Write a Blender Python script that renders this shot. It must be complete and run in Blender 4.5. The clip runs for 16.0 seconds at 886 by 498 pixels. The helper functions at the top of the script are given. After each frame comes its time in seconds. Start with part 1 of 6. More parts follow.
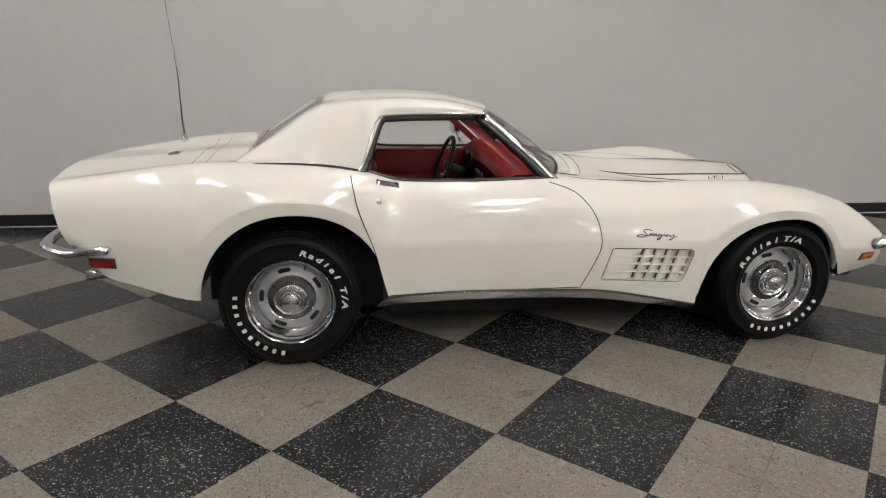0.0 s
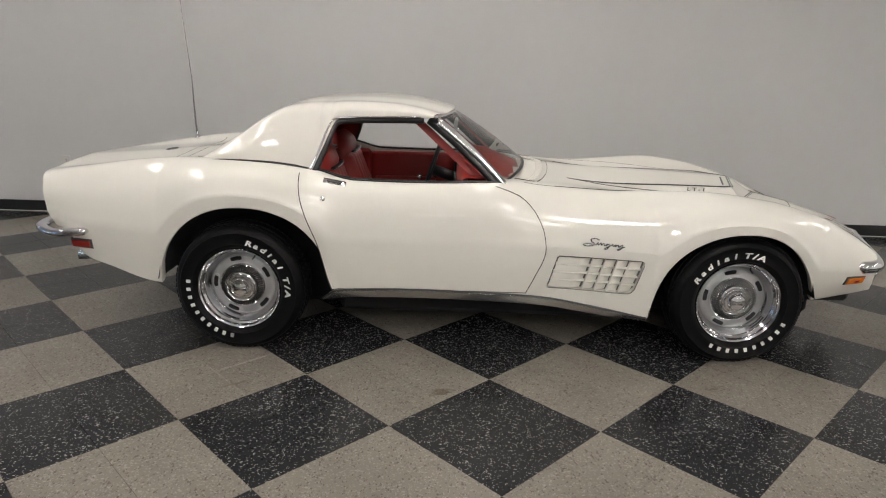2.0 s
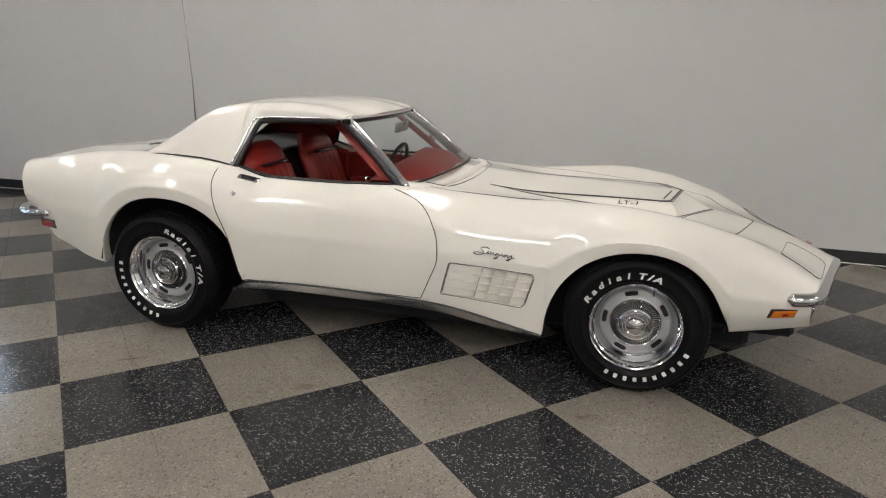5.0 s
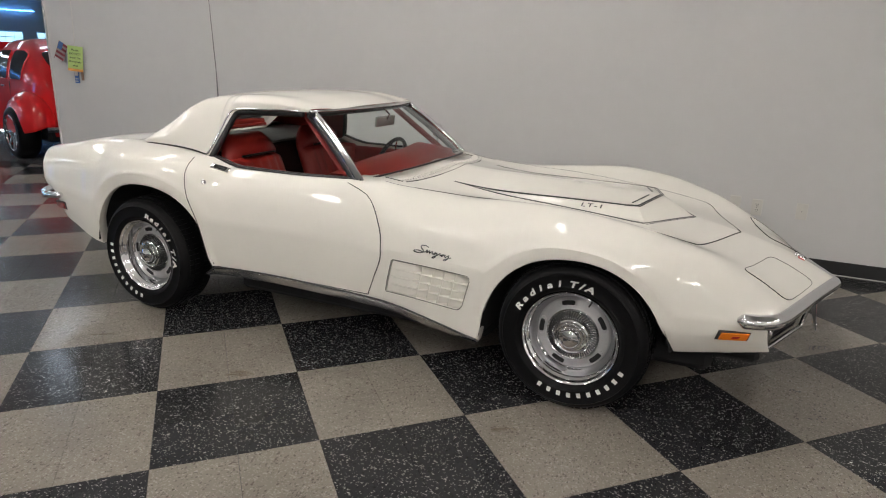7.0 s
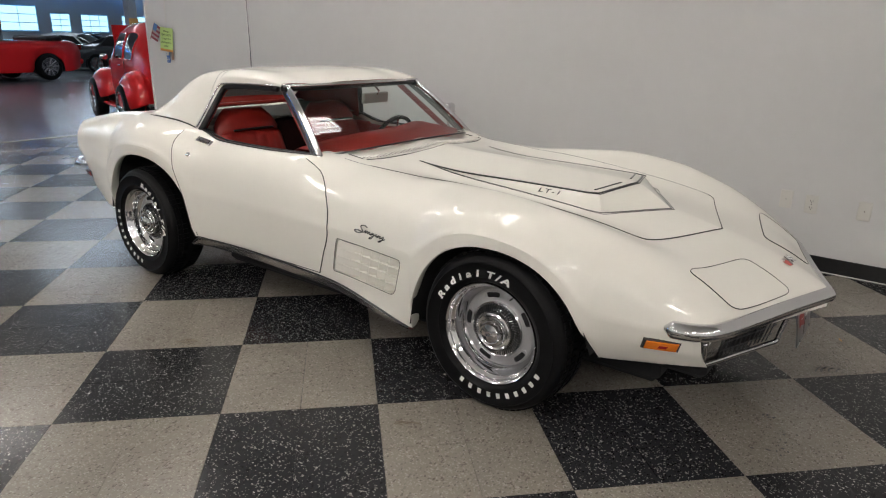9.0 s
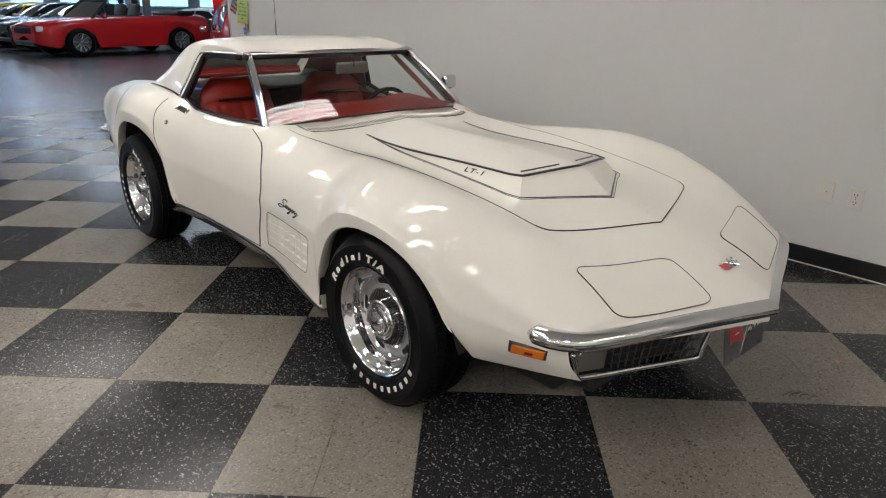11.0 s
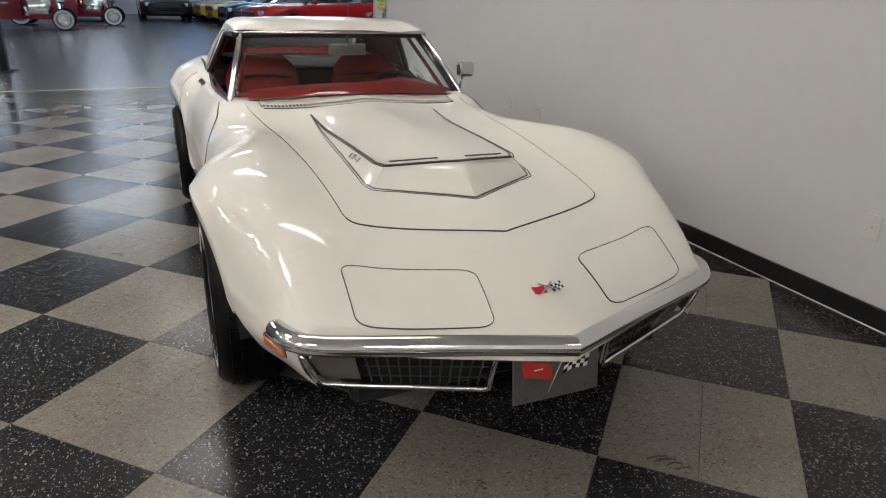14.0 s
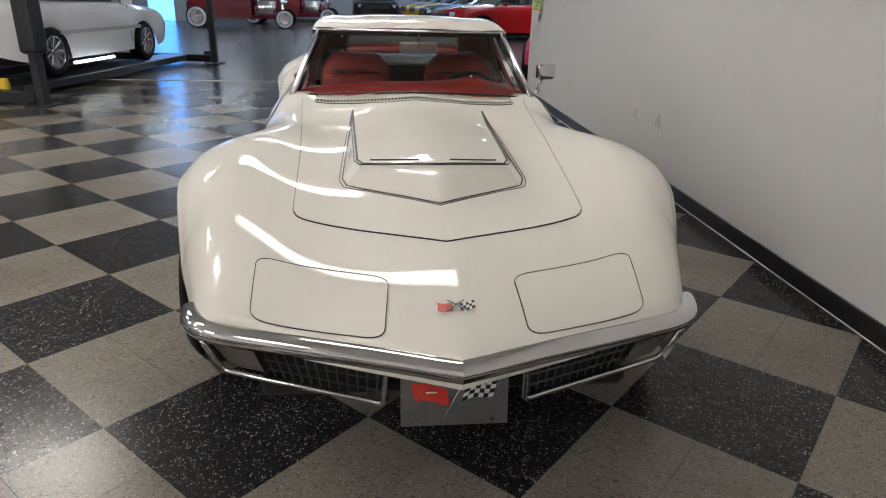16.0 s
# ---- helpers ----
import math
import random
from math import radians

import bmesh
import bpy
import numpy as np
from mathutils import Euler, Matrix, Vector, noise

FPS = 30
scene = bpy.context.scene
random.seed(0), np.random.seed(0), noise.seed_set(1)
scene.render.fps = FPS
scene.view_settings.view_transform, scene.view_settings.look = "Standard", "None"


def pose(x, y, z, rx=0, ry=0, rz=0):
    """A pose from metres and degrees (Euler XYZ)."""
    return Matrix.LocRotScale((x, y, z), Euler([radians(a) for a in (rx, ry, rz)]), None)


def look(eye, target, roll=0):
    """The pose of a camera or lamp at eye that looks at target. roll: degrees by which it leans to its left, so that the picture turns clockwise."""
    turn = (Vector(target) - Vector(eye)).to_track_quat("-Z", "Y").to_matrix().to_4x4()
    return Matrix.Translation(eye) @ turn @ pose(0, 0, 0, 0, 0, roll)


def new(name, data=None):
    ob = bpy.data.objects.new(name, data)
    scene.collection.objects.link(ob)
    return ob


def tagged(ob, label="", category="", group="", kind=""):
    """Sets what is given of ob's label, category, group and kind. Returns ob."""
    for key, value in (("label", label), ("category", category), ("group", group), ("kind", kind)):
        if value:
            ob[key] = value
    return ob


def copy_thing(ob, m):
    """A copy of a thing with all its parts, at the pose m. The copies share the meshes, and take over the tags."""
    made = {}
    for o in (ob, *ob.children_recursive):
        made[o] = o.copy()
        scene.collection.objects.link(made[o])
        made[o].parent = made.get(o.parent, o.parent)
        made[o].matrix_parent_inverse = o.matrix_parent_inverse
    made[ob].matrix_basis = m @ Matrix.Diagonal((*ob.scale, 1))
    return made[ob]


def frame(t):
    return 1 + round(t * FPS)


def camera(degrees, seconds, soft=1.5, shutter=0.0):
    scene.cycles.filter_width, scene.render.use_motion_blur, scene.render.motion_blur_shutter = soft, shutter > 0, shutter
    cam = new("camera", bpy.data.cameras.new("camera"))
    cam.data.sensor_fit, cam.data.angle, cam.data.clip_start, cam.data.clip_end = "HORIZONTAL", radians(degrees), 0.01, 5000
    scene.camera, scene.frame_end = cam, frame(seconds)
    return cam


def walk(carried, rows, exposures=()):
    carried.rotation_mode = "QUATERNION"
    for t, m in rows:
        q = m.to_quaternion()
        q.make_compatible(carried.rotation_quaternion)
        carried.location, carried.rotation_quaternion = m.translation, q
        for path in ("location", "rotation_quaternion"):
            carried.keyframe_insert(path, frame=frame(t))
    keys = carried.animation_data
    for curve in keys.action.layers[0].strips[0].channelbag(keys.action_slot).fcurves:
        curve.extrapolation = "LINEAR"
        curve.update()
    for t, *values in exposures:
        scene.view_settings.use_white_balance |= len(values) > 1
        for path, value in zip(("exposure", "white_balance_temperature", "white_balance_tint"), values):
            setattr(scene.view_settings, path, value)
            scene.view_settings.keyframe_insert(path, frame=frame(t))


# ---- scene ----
cam = camera(68.0, 16.0, soft=1.1)
PATH = [
    (0, (-1.022, -3.722, 1.432), (-0.692, -1.833, 0.865), 1.1),
    (0.5, (-0.807, -3.789, 1.405), (-0.535, -1.885, 0.859), 1.1),
    (1, (-0.599, -3.853, 1.42), (-0.43, -1.937, 0.87), 1.2),
    (1.5, (-0.386, -3.875, 1.417), (-0.306, -1.953, 0.869), 1.3),
    (2, (-0.183, -3.881, 1.436), (-0.201, -1.959, 0.884), 1.3),
    (2.5, (0.031, -3.892, 1.44), (-0.066, -1.972, 0.892), 1.3),
    (3, (0.227, -3.884, 1.444), (0.021, -1.973, 0.894), 1.3),
    (3.5, (0.44, -3.843, 1.446), (0.158, -1.941, 0.895), 1.3),
    (4, (0.637, -3.804, 1.444), (0.296, -1.911, 0.895), 1.3),
    (4.2, (0.728, -3.794, 1.44), (0.368, -1.904, 0.894), 1.3),
    (6.3, (1.558, -3.498, 1.451), (0.863, -1.706, 0.9), 1.4),
    (6.5, (1.635, -3.466, 1.452), (0.909, -1.687, 0.899), 1.4),
    (7, (1.805, -3.363, 1.439), (1.009, -1.615, 0.881), 1.3),
    (7.5, (1.962, -3.236, 1.437), (1.078, -1.534, 0.871), 1.2),
    (8, (2.138, -3.108, 1.431), (1.178, -1.455, 0.844), 1.2),
    (8.5, (2.311, -2.984, 1.425), (1.265, -1.389, 0.824), 1.1),
    (9, (2.455, -2.813, 1.4), (1.333, -1.273, 0.793), 1.1),
    (9.2, (2.513, -2.736, 1.394), (1.362, -1.218, 0.785), 1.1),
    (11.3, (3.041, -1.987, 1.366), (1.63, -0.745, 0.684), 0.7),
    (11.5, (3.085, -1.916, 1.35), (1.659, -0.689, 0.671), 0.8),
    (12, (3.206, -1.743, 1.349), (1.731, -0.573, 0.673), 1.1),
    (12.5, (3.294, -1.56, 1.343), (1.746, -0.494, 0.659), 1.3),
    (13, (3.39, -1.351, 1.349), (1.784, -0.375, 0.663), 1.4),
    (13.5, (3.473, -1.156, 1.348), (1.828, -0.257, 0.651), 1.5),
    (14, (3.55, -0.963, 1.351), (1.844, -0.199, 0.639), 1.5),
    (14.5, (3.588, -0.762, 1.345), (1.841, -0.11, 0.622), 1.5),
    (15, (3.62, -0.575, 1.354), (1.831, -0.054, 0.627), 1.5),
    (15.5, (3.661, -0.374, 1.359), (1.831, -0.02, 0.633), 1.5),
    (16, (3.651, -0.206, 1.348), (1.798, 0.015, 0.629), 1.5),
]
walk(cam, [(t, look(eye, target, roll)) for t, eye, target, roll in PATH])

# ---- exposure, world and lamps ----
world = bpy.data.worlds.new("world")
scene.world = world
world.use_nodes = True
wn = world.node_tree.nodes
sky = wn.new("ShaderNodeTexSky")
sky.sky_type = "NISHITA"
sky.sun_disc = False
sky.sun_elevation, sky.sun_rotation = radians(40), radians(90)
wn["Background"].inputs["Strength"].default_value = 0.1
world.node_tree.links.new(sky.outputs[0], wn["Background"].inputs["Color"])
scene.view_settings.exposure = 0.0


# ---- materials ----
def material(name, colour, rough=0.5, metal=0.0, vary=0.0, scale=8.0, bump=0.0, bump_scale=60.0, coat=0.0, emit=None, strength=1.0,
             gloss_vary=0.0, per_piece=0.0, spec=0.5):
    """A node material: base colour with mottling at two scales, roughness wear and fine relief."""
    m = bpy.data.materials.new(name)
    m.use_nodes = True
    n, l = m.node_tree.nodes, m.node_tree.links
    b = n["Principled BSDF"]
    b.inputs["Base Color"].default_value = (*colour, 1)
    b.inputs["Roughness"].default_value = rough
    b.inputs["Metallic"].default_value = metal
    b.inputs["Coat Weight"].default_value = coat
    b.inputs["Coat Roughness"].default_value = 0.03
    b.inputs["Specular IOR Level"].default_value = spec
    if emit:
        b.inputs["Emission Color"].default_value = (*emit, 1)
        b.inputs["Emission Strength"].default_value = strength
    co = n.new("ShaderNodeTexCoord")
    if vary or gloss_vary:
        big, fine = n.new("ShaderNodeTexNoise"), n.new("ShaderNodeTexNoise")
        big.inputs["Scale"].default_value, fine.inputs["Scale"].default_value = scale, scale * 9
        big.inputs["Detail"].default_value = fine.inputs["Detail"].default_value = 5
        l.new(co.outputs["Object"], big.inputs["Vector"]), l.new(co.outputs["Object"], fine.inputs["Vector"])
        add = n.new("ShaderNodeMath")
        add.operation = "ADD"
        l.new(big.outputs[0], add.inputs[0]), l.new(fine.outputs[0], add.inputs[1])
        if vary:
            ramp = n.new("ShaderNodeMapRange")
            ramp.inputs[1].default_value, ramp.inputs[2].default_value = 0.6, 1.4
            ramp.inputs[3].default_value, ramp.inputs[4].default_value = 1 - vary, 1 + vary
            l.new(add.outputs[0], ramp.inputs[0])
            mul = n.new("ShaderNodeVectorMath")
            mul.operation = "SCALE"
            mul.inputs[0].default_value = colour
            l.new(ramp.outputs[0], mul.inputs["Scale"])
            l.new(mul.outputs[0], b.inputs["Base Color"])
        if gloss_vary:
            rr = n.new("ShaderNodeMapRange")
            rr.inputs[1].default_value, rr.inputs[2].default_value = 0.6, 1.4
            rr.inputs[3].default_value, rr.inputs[4].default_value = max(0.02, rough - gloss_vary), rough + gloss_vary
            l.new(add.outputs[0], rr.inputs[0]), l.new(rr.outputs[0], b.inputs["Roughness"])
    if bump:
        t, bp = n.new("ShaderNodeTexNoise"), n.new("ShaderNodeBump")
        t.inputs["Scale"].default_value, t.inputs["Detail"].default_value = bump_scale, 4
        bp.inputs["Strength"].default_value, bp.inputs["Distance"].default_value = bump, 0.002
        l.new(co.outputs["Object"], t.inputs["Vector"])
        l.new(t.outputs[0], bp.inputs["Height"]), l.new(bp.outputs[0], b.inputs["Normal"])
    return m


def glass(name, tint, rough=0.0):
    """Thin window glass: mostly clear, with the mirror gloss of a pane."""
    m = bpy.data.materials.new(name)
    m.use_nodes = True
    n, l = m.node_tree.nodes, m.node_tree.links
    n.remove(n["Principled BSDF"])
    clear, gloss, mix, fres = n.new("ShaderNodeBsdfTransparent"), n.new("ShaderNodeBsdfGlossy"), n.new("ShaderNodeMixShader"), n.new("ShaderNodeFresnel")
    clear.inputs[0].default_value = (*tint, 1)
    gloss.inputs["Roughness"].default_value = rough
    fres.inputs[0].default_value = 1.5
    l.new(fres.outputs[0], mix.inputs[0]), l.new(clear.outputs[0], mix.inputs[1]), l.new(gloss.outputs[0], mix.inputs[2])
    l.new(mix.outputs[0], n["Material Output"].inputs[0])
    return m


def tile_material(name, base, light, dark, share_light, share_dark, size, rough):
    """Vinyl composition tile: chips of stone colour in a plain ground, worn wax, each tile a little different."""
    m = bpy.data.materials.new(name)
    m.use_nodes = True
    n, l = m.node_tree.nodes, m.node_tree.links
    b = n["Principled BSDF"]
    b.inputs["Specular IOR Level"].default_value = 0.22
    geo, info = n.new("ShaderNodeNewGeometry"), n.new("ShaderNodeObjectInfo")

    def noise_at(scale, detail):
        t = n.new("ShaderNodeTexNoise")
        t.inputs["Scale"].default_value, t.inputs["Detail"].default_value = scale, detail
        l.new(geo.outputs["Position"], t.inputs["Vector"])
        return t

    def math_node(op, a, c):
        x = n.new("ShaderNodeMath")
        x.operation = op
        for k, v in enumerate((a, c)):
            if isinstance(v, (int, float)):
                x.inputs[k].default_value = v
            else:
                l.new(v, x.inputs[k])
        return x.outputs[0]

    def spread(value, a0, a1, b0, b1):
        x = n.new("ShaderNodeMapRange")
        l.new(value, x.inputs[0])
        for k, v in enumerate((a0, a1, b0, b1)):
            x.inputs[k + 1].default_value = v
        return x.outputs[0]

    def chips(scale, share, stretch, turn):
        bend, mp, v, sep = noise_at(45, 1), n.new("ShaderNodeMapping"), n.new("ShaderNodeTexVoronoi"), n.new("ShaderNodeSeparateColor")
        off = n.new("ShaderNodeVectorMath")
        off.operation = "MULTIPLY_ADD"
        l.new(bend.outputs[1], off.inputs[0])
        off.inputs[1].default_value = (0.012, 0.012, 0)
        l.new(geo.outputs["Position"], off.inputs[2])
        mp.inputs["Rotation"].default_value, mp.inputs["Scale"].default_value = (0, 0, turn), stretch
        v.inputs["Scale"].default_value = scale
        v.voronoi_dimensions = "2D"
        l.new(off.outputs[0], mp.inputs[0]), l.new(mp.outputs[0], v.inputs["Vector"])
        l.new(v.outputs["Color"], sep.inputs[0])
        chosen = math_node("LESS_THAN", sep.outputs[0], share)
        near = math_node("LESS_THAN", v.outputs["Distance"], math_node("MULTIPLY", sep.outputs[1], 0.55))
        return math_node("MULTIPLY", math_node("MULTIPLY", chosen, near), spread(sep.outputs[2], 0, 1, 0.35, 1))

    def mixed(fac, a, c):
        x = n.new("ShaderNodeMix")
        x.data_type = "RGBA"
        l.new(fac, x.inputs[0])
        for socket, value in ((x.inputs[6], a), (x.inputs[7], c)):
            if isinstance(value, tuple):
                socket.default_value = (*value, 1)
            else:
                l.new(value, socket)
        return x.outputs[2]
    c = mixed(chips(size, share_light, (1, 2.0, 1), 0.4), base, light)
    c = mixed(chips(size * 1.3, share_light * 0.8, (1.9, 1, 1), 0.9), c, light)
    c = mixed(chips(size * 0.9, share_dark, (1.7, 1, 1), -0.3), c, dark)
    grime = spread(noise_at(1.6, 6).outputs[0], 0.3, 0.7, 0.86, 1.1)
    both = math_node("ADD", info.outputs["Random"], geo.outputs["Random Per Island"])
    tone = math_node("MULTIPLY", grime, spread(both, 0, 2, 0.92, 1.08))
    sc = n.new("ShaderNodeVectorMath")
    sc.operation = "SCALE"
    l.new(c, sc.inputs[0]), l.new(tone, sc.inputs["Scale"])
    l.new(sc.outputs[0], b.inputs["Base Color"])
    l.new(spread(noise_at(3.5, 6).outputs[0], 0.3, 0.7, rough * 0.93, rough * 1.08), b.inputs["Roughness"])
    bp = n.new("ShaderNodeBump")
    bp.inputs["Strength"].default_value, bp.inputs["Distance"].default_value = 0.035, 0.004
    l.new(noise_at(8, 3).outputs[0], bp.inputs["Height"]), l.new(bp.outputs[0], b.inputs["Normal"])
    return m


PAINT = material("white_paint", (0.765, 0.742, 0.68), 0.6, coat=0.8, vary=0.01, scale=3, spec=0.2)
SEAM = material("panel_gap", (0.03, 0.028, 0.026), 0.7)
CHROME = material("chrome", (0.70, 0.70, 0.71), 0.08, 1.0, gloss_vary=0.03, scale=14)
STEEL = material("brushed_steel", (0.62, 0.62, 0.62), 0.22, 1.0, gloss_vary=0.06, scale=20)
RALLY = material("rally_silver", (0.42, 0.42, 0.43), 0.42, 0.55, vary=0.06, scale=25)
RUBBER = material("tyre_rubber", (0.005, 0.005, 0.0055), 0.46, vary=0.2, scale=20, bump=0.15, bump_scale=200, spec=0.12)
LETTER = material("white_letters", (0.75, 0.74, 0.7), 0.55)
BLACK = material("black_trim", (0.012, 0.012, 0.013), 0.38)
WELL = material("wheel_well", (0.009, 0.009, 0.01), 0.9)
RED_VINYL = material("red_vinyl", (0.30, 0.022, 0.016), 0.42, vary=0.12, scale=10, bump=0.25, bump_scale=300)
RED_PLASTIC = material("red_plastic", (0.24, 0.02, 0.014), 0.5, vary=0.1, scale=6)
CARPET = material("dark_carpet", (0.03, 0.006, 0.006), 0.95, vary=0.3, scale=80)
AMBER = material("amber_lens", (0.62, 0.16, 0.01), 0.25, coat=0.6)
RED_LENS = material("red_lens", (0.25, 0.012, 0.008), 0.25, coat=0.6)
BADGE_RED = material("badge_red", (0.5, 0.03, 0.02), 0.3, coat=0.8)
BADGE_BLACK = material("badge_black", (0.01, 0.01, 0.01), 0.3)
BADGE_WHITE = material("badge_white", (0.8, 0.8, 0.78), 0.3)
SCREEN_GLASS = glass("windshield_glass", (0.80, 0.86, 0.84))
REAR_GLASS = glass("rear_glass", (0.42, 0.58, 0.58))
PLATE = material("plate_steel", (0.22, 0.225, 0.235), 0.3, 0.9, vary=0.15, scale=20)
WALL_PAINT = material("wall_paint", (0.60, 0.591, 0.585), 0.55, vary=0.02, scale=1.2, bump=0.1, bump_scale=150)
BASE_BLACK = material("baseboard_vinyl", (0.012, 0.012, 0.013), 0.35, vary=0.2, scale=5)
PLASTIC_WHITE = material("white_plastic", (0.62, 0.6, 0.56), 0.4)
CEILING = material("ceiling_paint", (0.72, 0.71, 0.69), 0.8, vary=0.05, scale=1)
CONCRETE = material("polished_concrete", (0.13, 0.13, 0.14), 0.24, vary=0.30, scale=0.6, gloss_vary=0.04, bump=0.02, bump_scale=6)
TUBE = material("lit_tube", (1, 1, 1), 0.4, emit=(1.0, 0.95, 0.90), strength=27.5)
ROW_TUBE = material("row_tube", (1, 1, 1), 0.4, emit=(1.0, 0.95, 0.90), strength=14)
HALL_TUBE = material("hall_tube", (1, 1, 1), 0.4, emit=(0.72, 0.85, 1.0), strength=18)
WHITE_TUBE = material("white_tube", (1, 1, 1), 0.4, emit=(0.85, 0.95, 1.0), strength=3)
HOUSING = material("lamp_housing", (0.7, 0.7, 0.7), 0.5)
TILE_DARK = tile_material("dark_vinyl_tile", (0.021, 0.021, 0.023), (0.30, 0.29, 0.27), (0.006, 0.006, 0.007), 0.15, 0.3, 95, 0.2)
TILE_LIGHT = tile_material("light_vinyl_tile", (0.188, 0.169, 0.143), (0.285, 0.265, 0.235), (0.10, 0.085, 0.07), 0.35, 0.35, 85, 0.22)


# ---- mesh helpers ----
def part(name, bm, mat, parent=None, label="", smooth=None):
    """Links a bmesh as one mesh object; smooth: shade smooth below that many degrees."""
    me = bpy.data.meshes.new(name)
    if smooth is not None:
        for f in bm.faces:
            f.smooth = True
        for e in bm.edges:
            if len(e.link_faces) == 2 and e.calc_face_angle(0) > radians(smooth):
                e.smooth = False
    bm.to_mesh(me)
    bm.free()
    me.materials.append(mat)
    ob = new(name, me)
    if parent:
        ob.parent = parent
    if label:
        ob["label"] = label
    return ob


def thing(name, m, label, category, group="", kind=""):
    ob = new(name)
    ob.empty_display_size = 0.1
    ob.matrix_basis = m
    return tagged(ob, label, category, group, kind)


def box(size, at=(0, 0, 0), bevel=0.0, bm=None, turn=None, segments=1):
    """A box of that size centred at a place, with rounded edges."""
    bm = bm or bmesh.new()
    m = Matrix.Translation(at) @ (turn.to_4x4() if turn else Matrix.Identity(4)) @ Matrix.Diagonal((*size, 1))
    made = bmesh.ops.create_cube(bm, size=1, matrix=m)["verts"]
    if bevel:
        edges = list({e for v in made for e in v.link_edges})
        bmesh.ops.bevel(bm, geom=edges, offset=bevel, segments=segments, profile=0.5, affect="EDGES")
    return bm


def tube(points, radius, bm=None, sides=8, closed=False, flat=1.0, up=Vector((0, 0, 1)), taper=None):
    """A rod along points; flat squashes it along the up direction."""
    bm = bm or bmesh.new()
    pts = [Vector(p) for p in points]
    rings = []
    for i, p in enumerate(pts):
        a, b = pts[i - 1] if (i or closed) else p, pts[(i + 1) % len(pts)] if (i + 1 < len(pts) or closed) else p
        d = (b - a).normalized()
        side = d.cross(up)
        side = side.normalized() if side.length > 1e-4 else Vector((1, 0, 0))
        top = side.cross(d).normalized()
        r = radius * (taper[i] if taper else 1)
        rings.append([bm.verts.new(p + side * (r * math.cos(k * math.tau / sides)) + top * (r * flat * math.sin(k * math.tau / sides))) for k in range(sides)])
    n = len(rings)
    for i in range(n if closed else n - 1):
        for k in range(sides):
            bm.faces.new((rings[i][k], rings[i][(k + 1) % sides], rings[(i + 1) % n][(k + 1) % sides], rings[(i + 1) % n][k]))
    if not closed:
        bm.faces.new(rings[0][::-1]), bm.faces.new(rings[-1])
    return bm


def ribbon(points, normals, width, lift, bm=None, closed=False):
    """A thin flat band along points, lying on a surface."""
    bm = bm or bmesh.new()
    pts, n = [Vector(p) for p in points], len(points)
    rows = []
    for i, p in enumerate(pts):
        a = pts[i - 1] if (i or closed) else p
        b = pts[(i + 1) % n] if (i + 1 < n or closed) else p
        no = Vector(normals[i]).normalized()
        s = (b - a).cross(no).normalized() * width / 2
        rows.append([bm.verts.new(p + s - no * 0.002), bm.verts.new(p + s + no * lift), bm.verts.new(p - s + no * lift), bm.verts.new(p - s - no * 0.002)])
    for i in range(n if closed else n - 1):
        r, q = rows[i], rows[(i + 1) % n]
        for k in range(3):
            bm.faces.new((r[k], r[k + 1], q[k + 1], q[k]))
    return bm


def lathe(profile, sides=48, bm=None, axis="y"):
    """Turns (radius, height) pairs round the y axis."""
    bm = bm or bmesh.new()
    rings = []
    for r, h in profile:
        rings.append([bm.verts.new((r * math.cos(k * math.tau / sides), h, r * math.sin(k * math.tau / sides))) for k in range(sides)] if r > 1e-5 else [bm.verts.new((0, h, 0))])
    for a, b in zip(rings, rings[1:]):
        for k in range(sides):
            j = (k + 1) % sides
            vs = [a[k % len(a)], a[j % len(a)], b[j % len(b)], b[k % len(b)]]
            vs = [v for i, v in enumerate(vs) if v not in vs[:i]]
            if len(vs) > 2:
                bm.faces.new(vs)
    bmesh.ops.recalc_face_normals(bm, faces=bm.faces)
    return bm


def grid_mesh(rows, bm=None, keep=None):
    """Quads over rows of points of equal length; keep(i, j) may leave cells out."""
    bm = bm or bmesh.new()
    vs = [[bm.verts.new(p) for p in row] for row in rows]
    for i in range(len(vs) - 1):
        for j in range(len(vs[i]) - 1):
            if keep is None or keep(i, j):
                bm.faces.new((vs[i][j], vs[i][j + 1], vs[i + 1][j + 1], vs[i + 1][j]))
    loose = [v for v in bm.verts if not v.link_faces]
    bmesh.ops.delete(bm, geom=loose, context="VERTS")
    return bm


def merged(bm, dist=0.0004):
    bmesh.ops.remove_doubles(bm, verts=bm.verts, dist=dist)
    bmesh.ops.recalc_face_normals(bm, faces=bm.faces)
    return bm


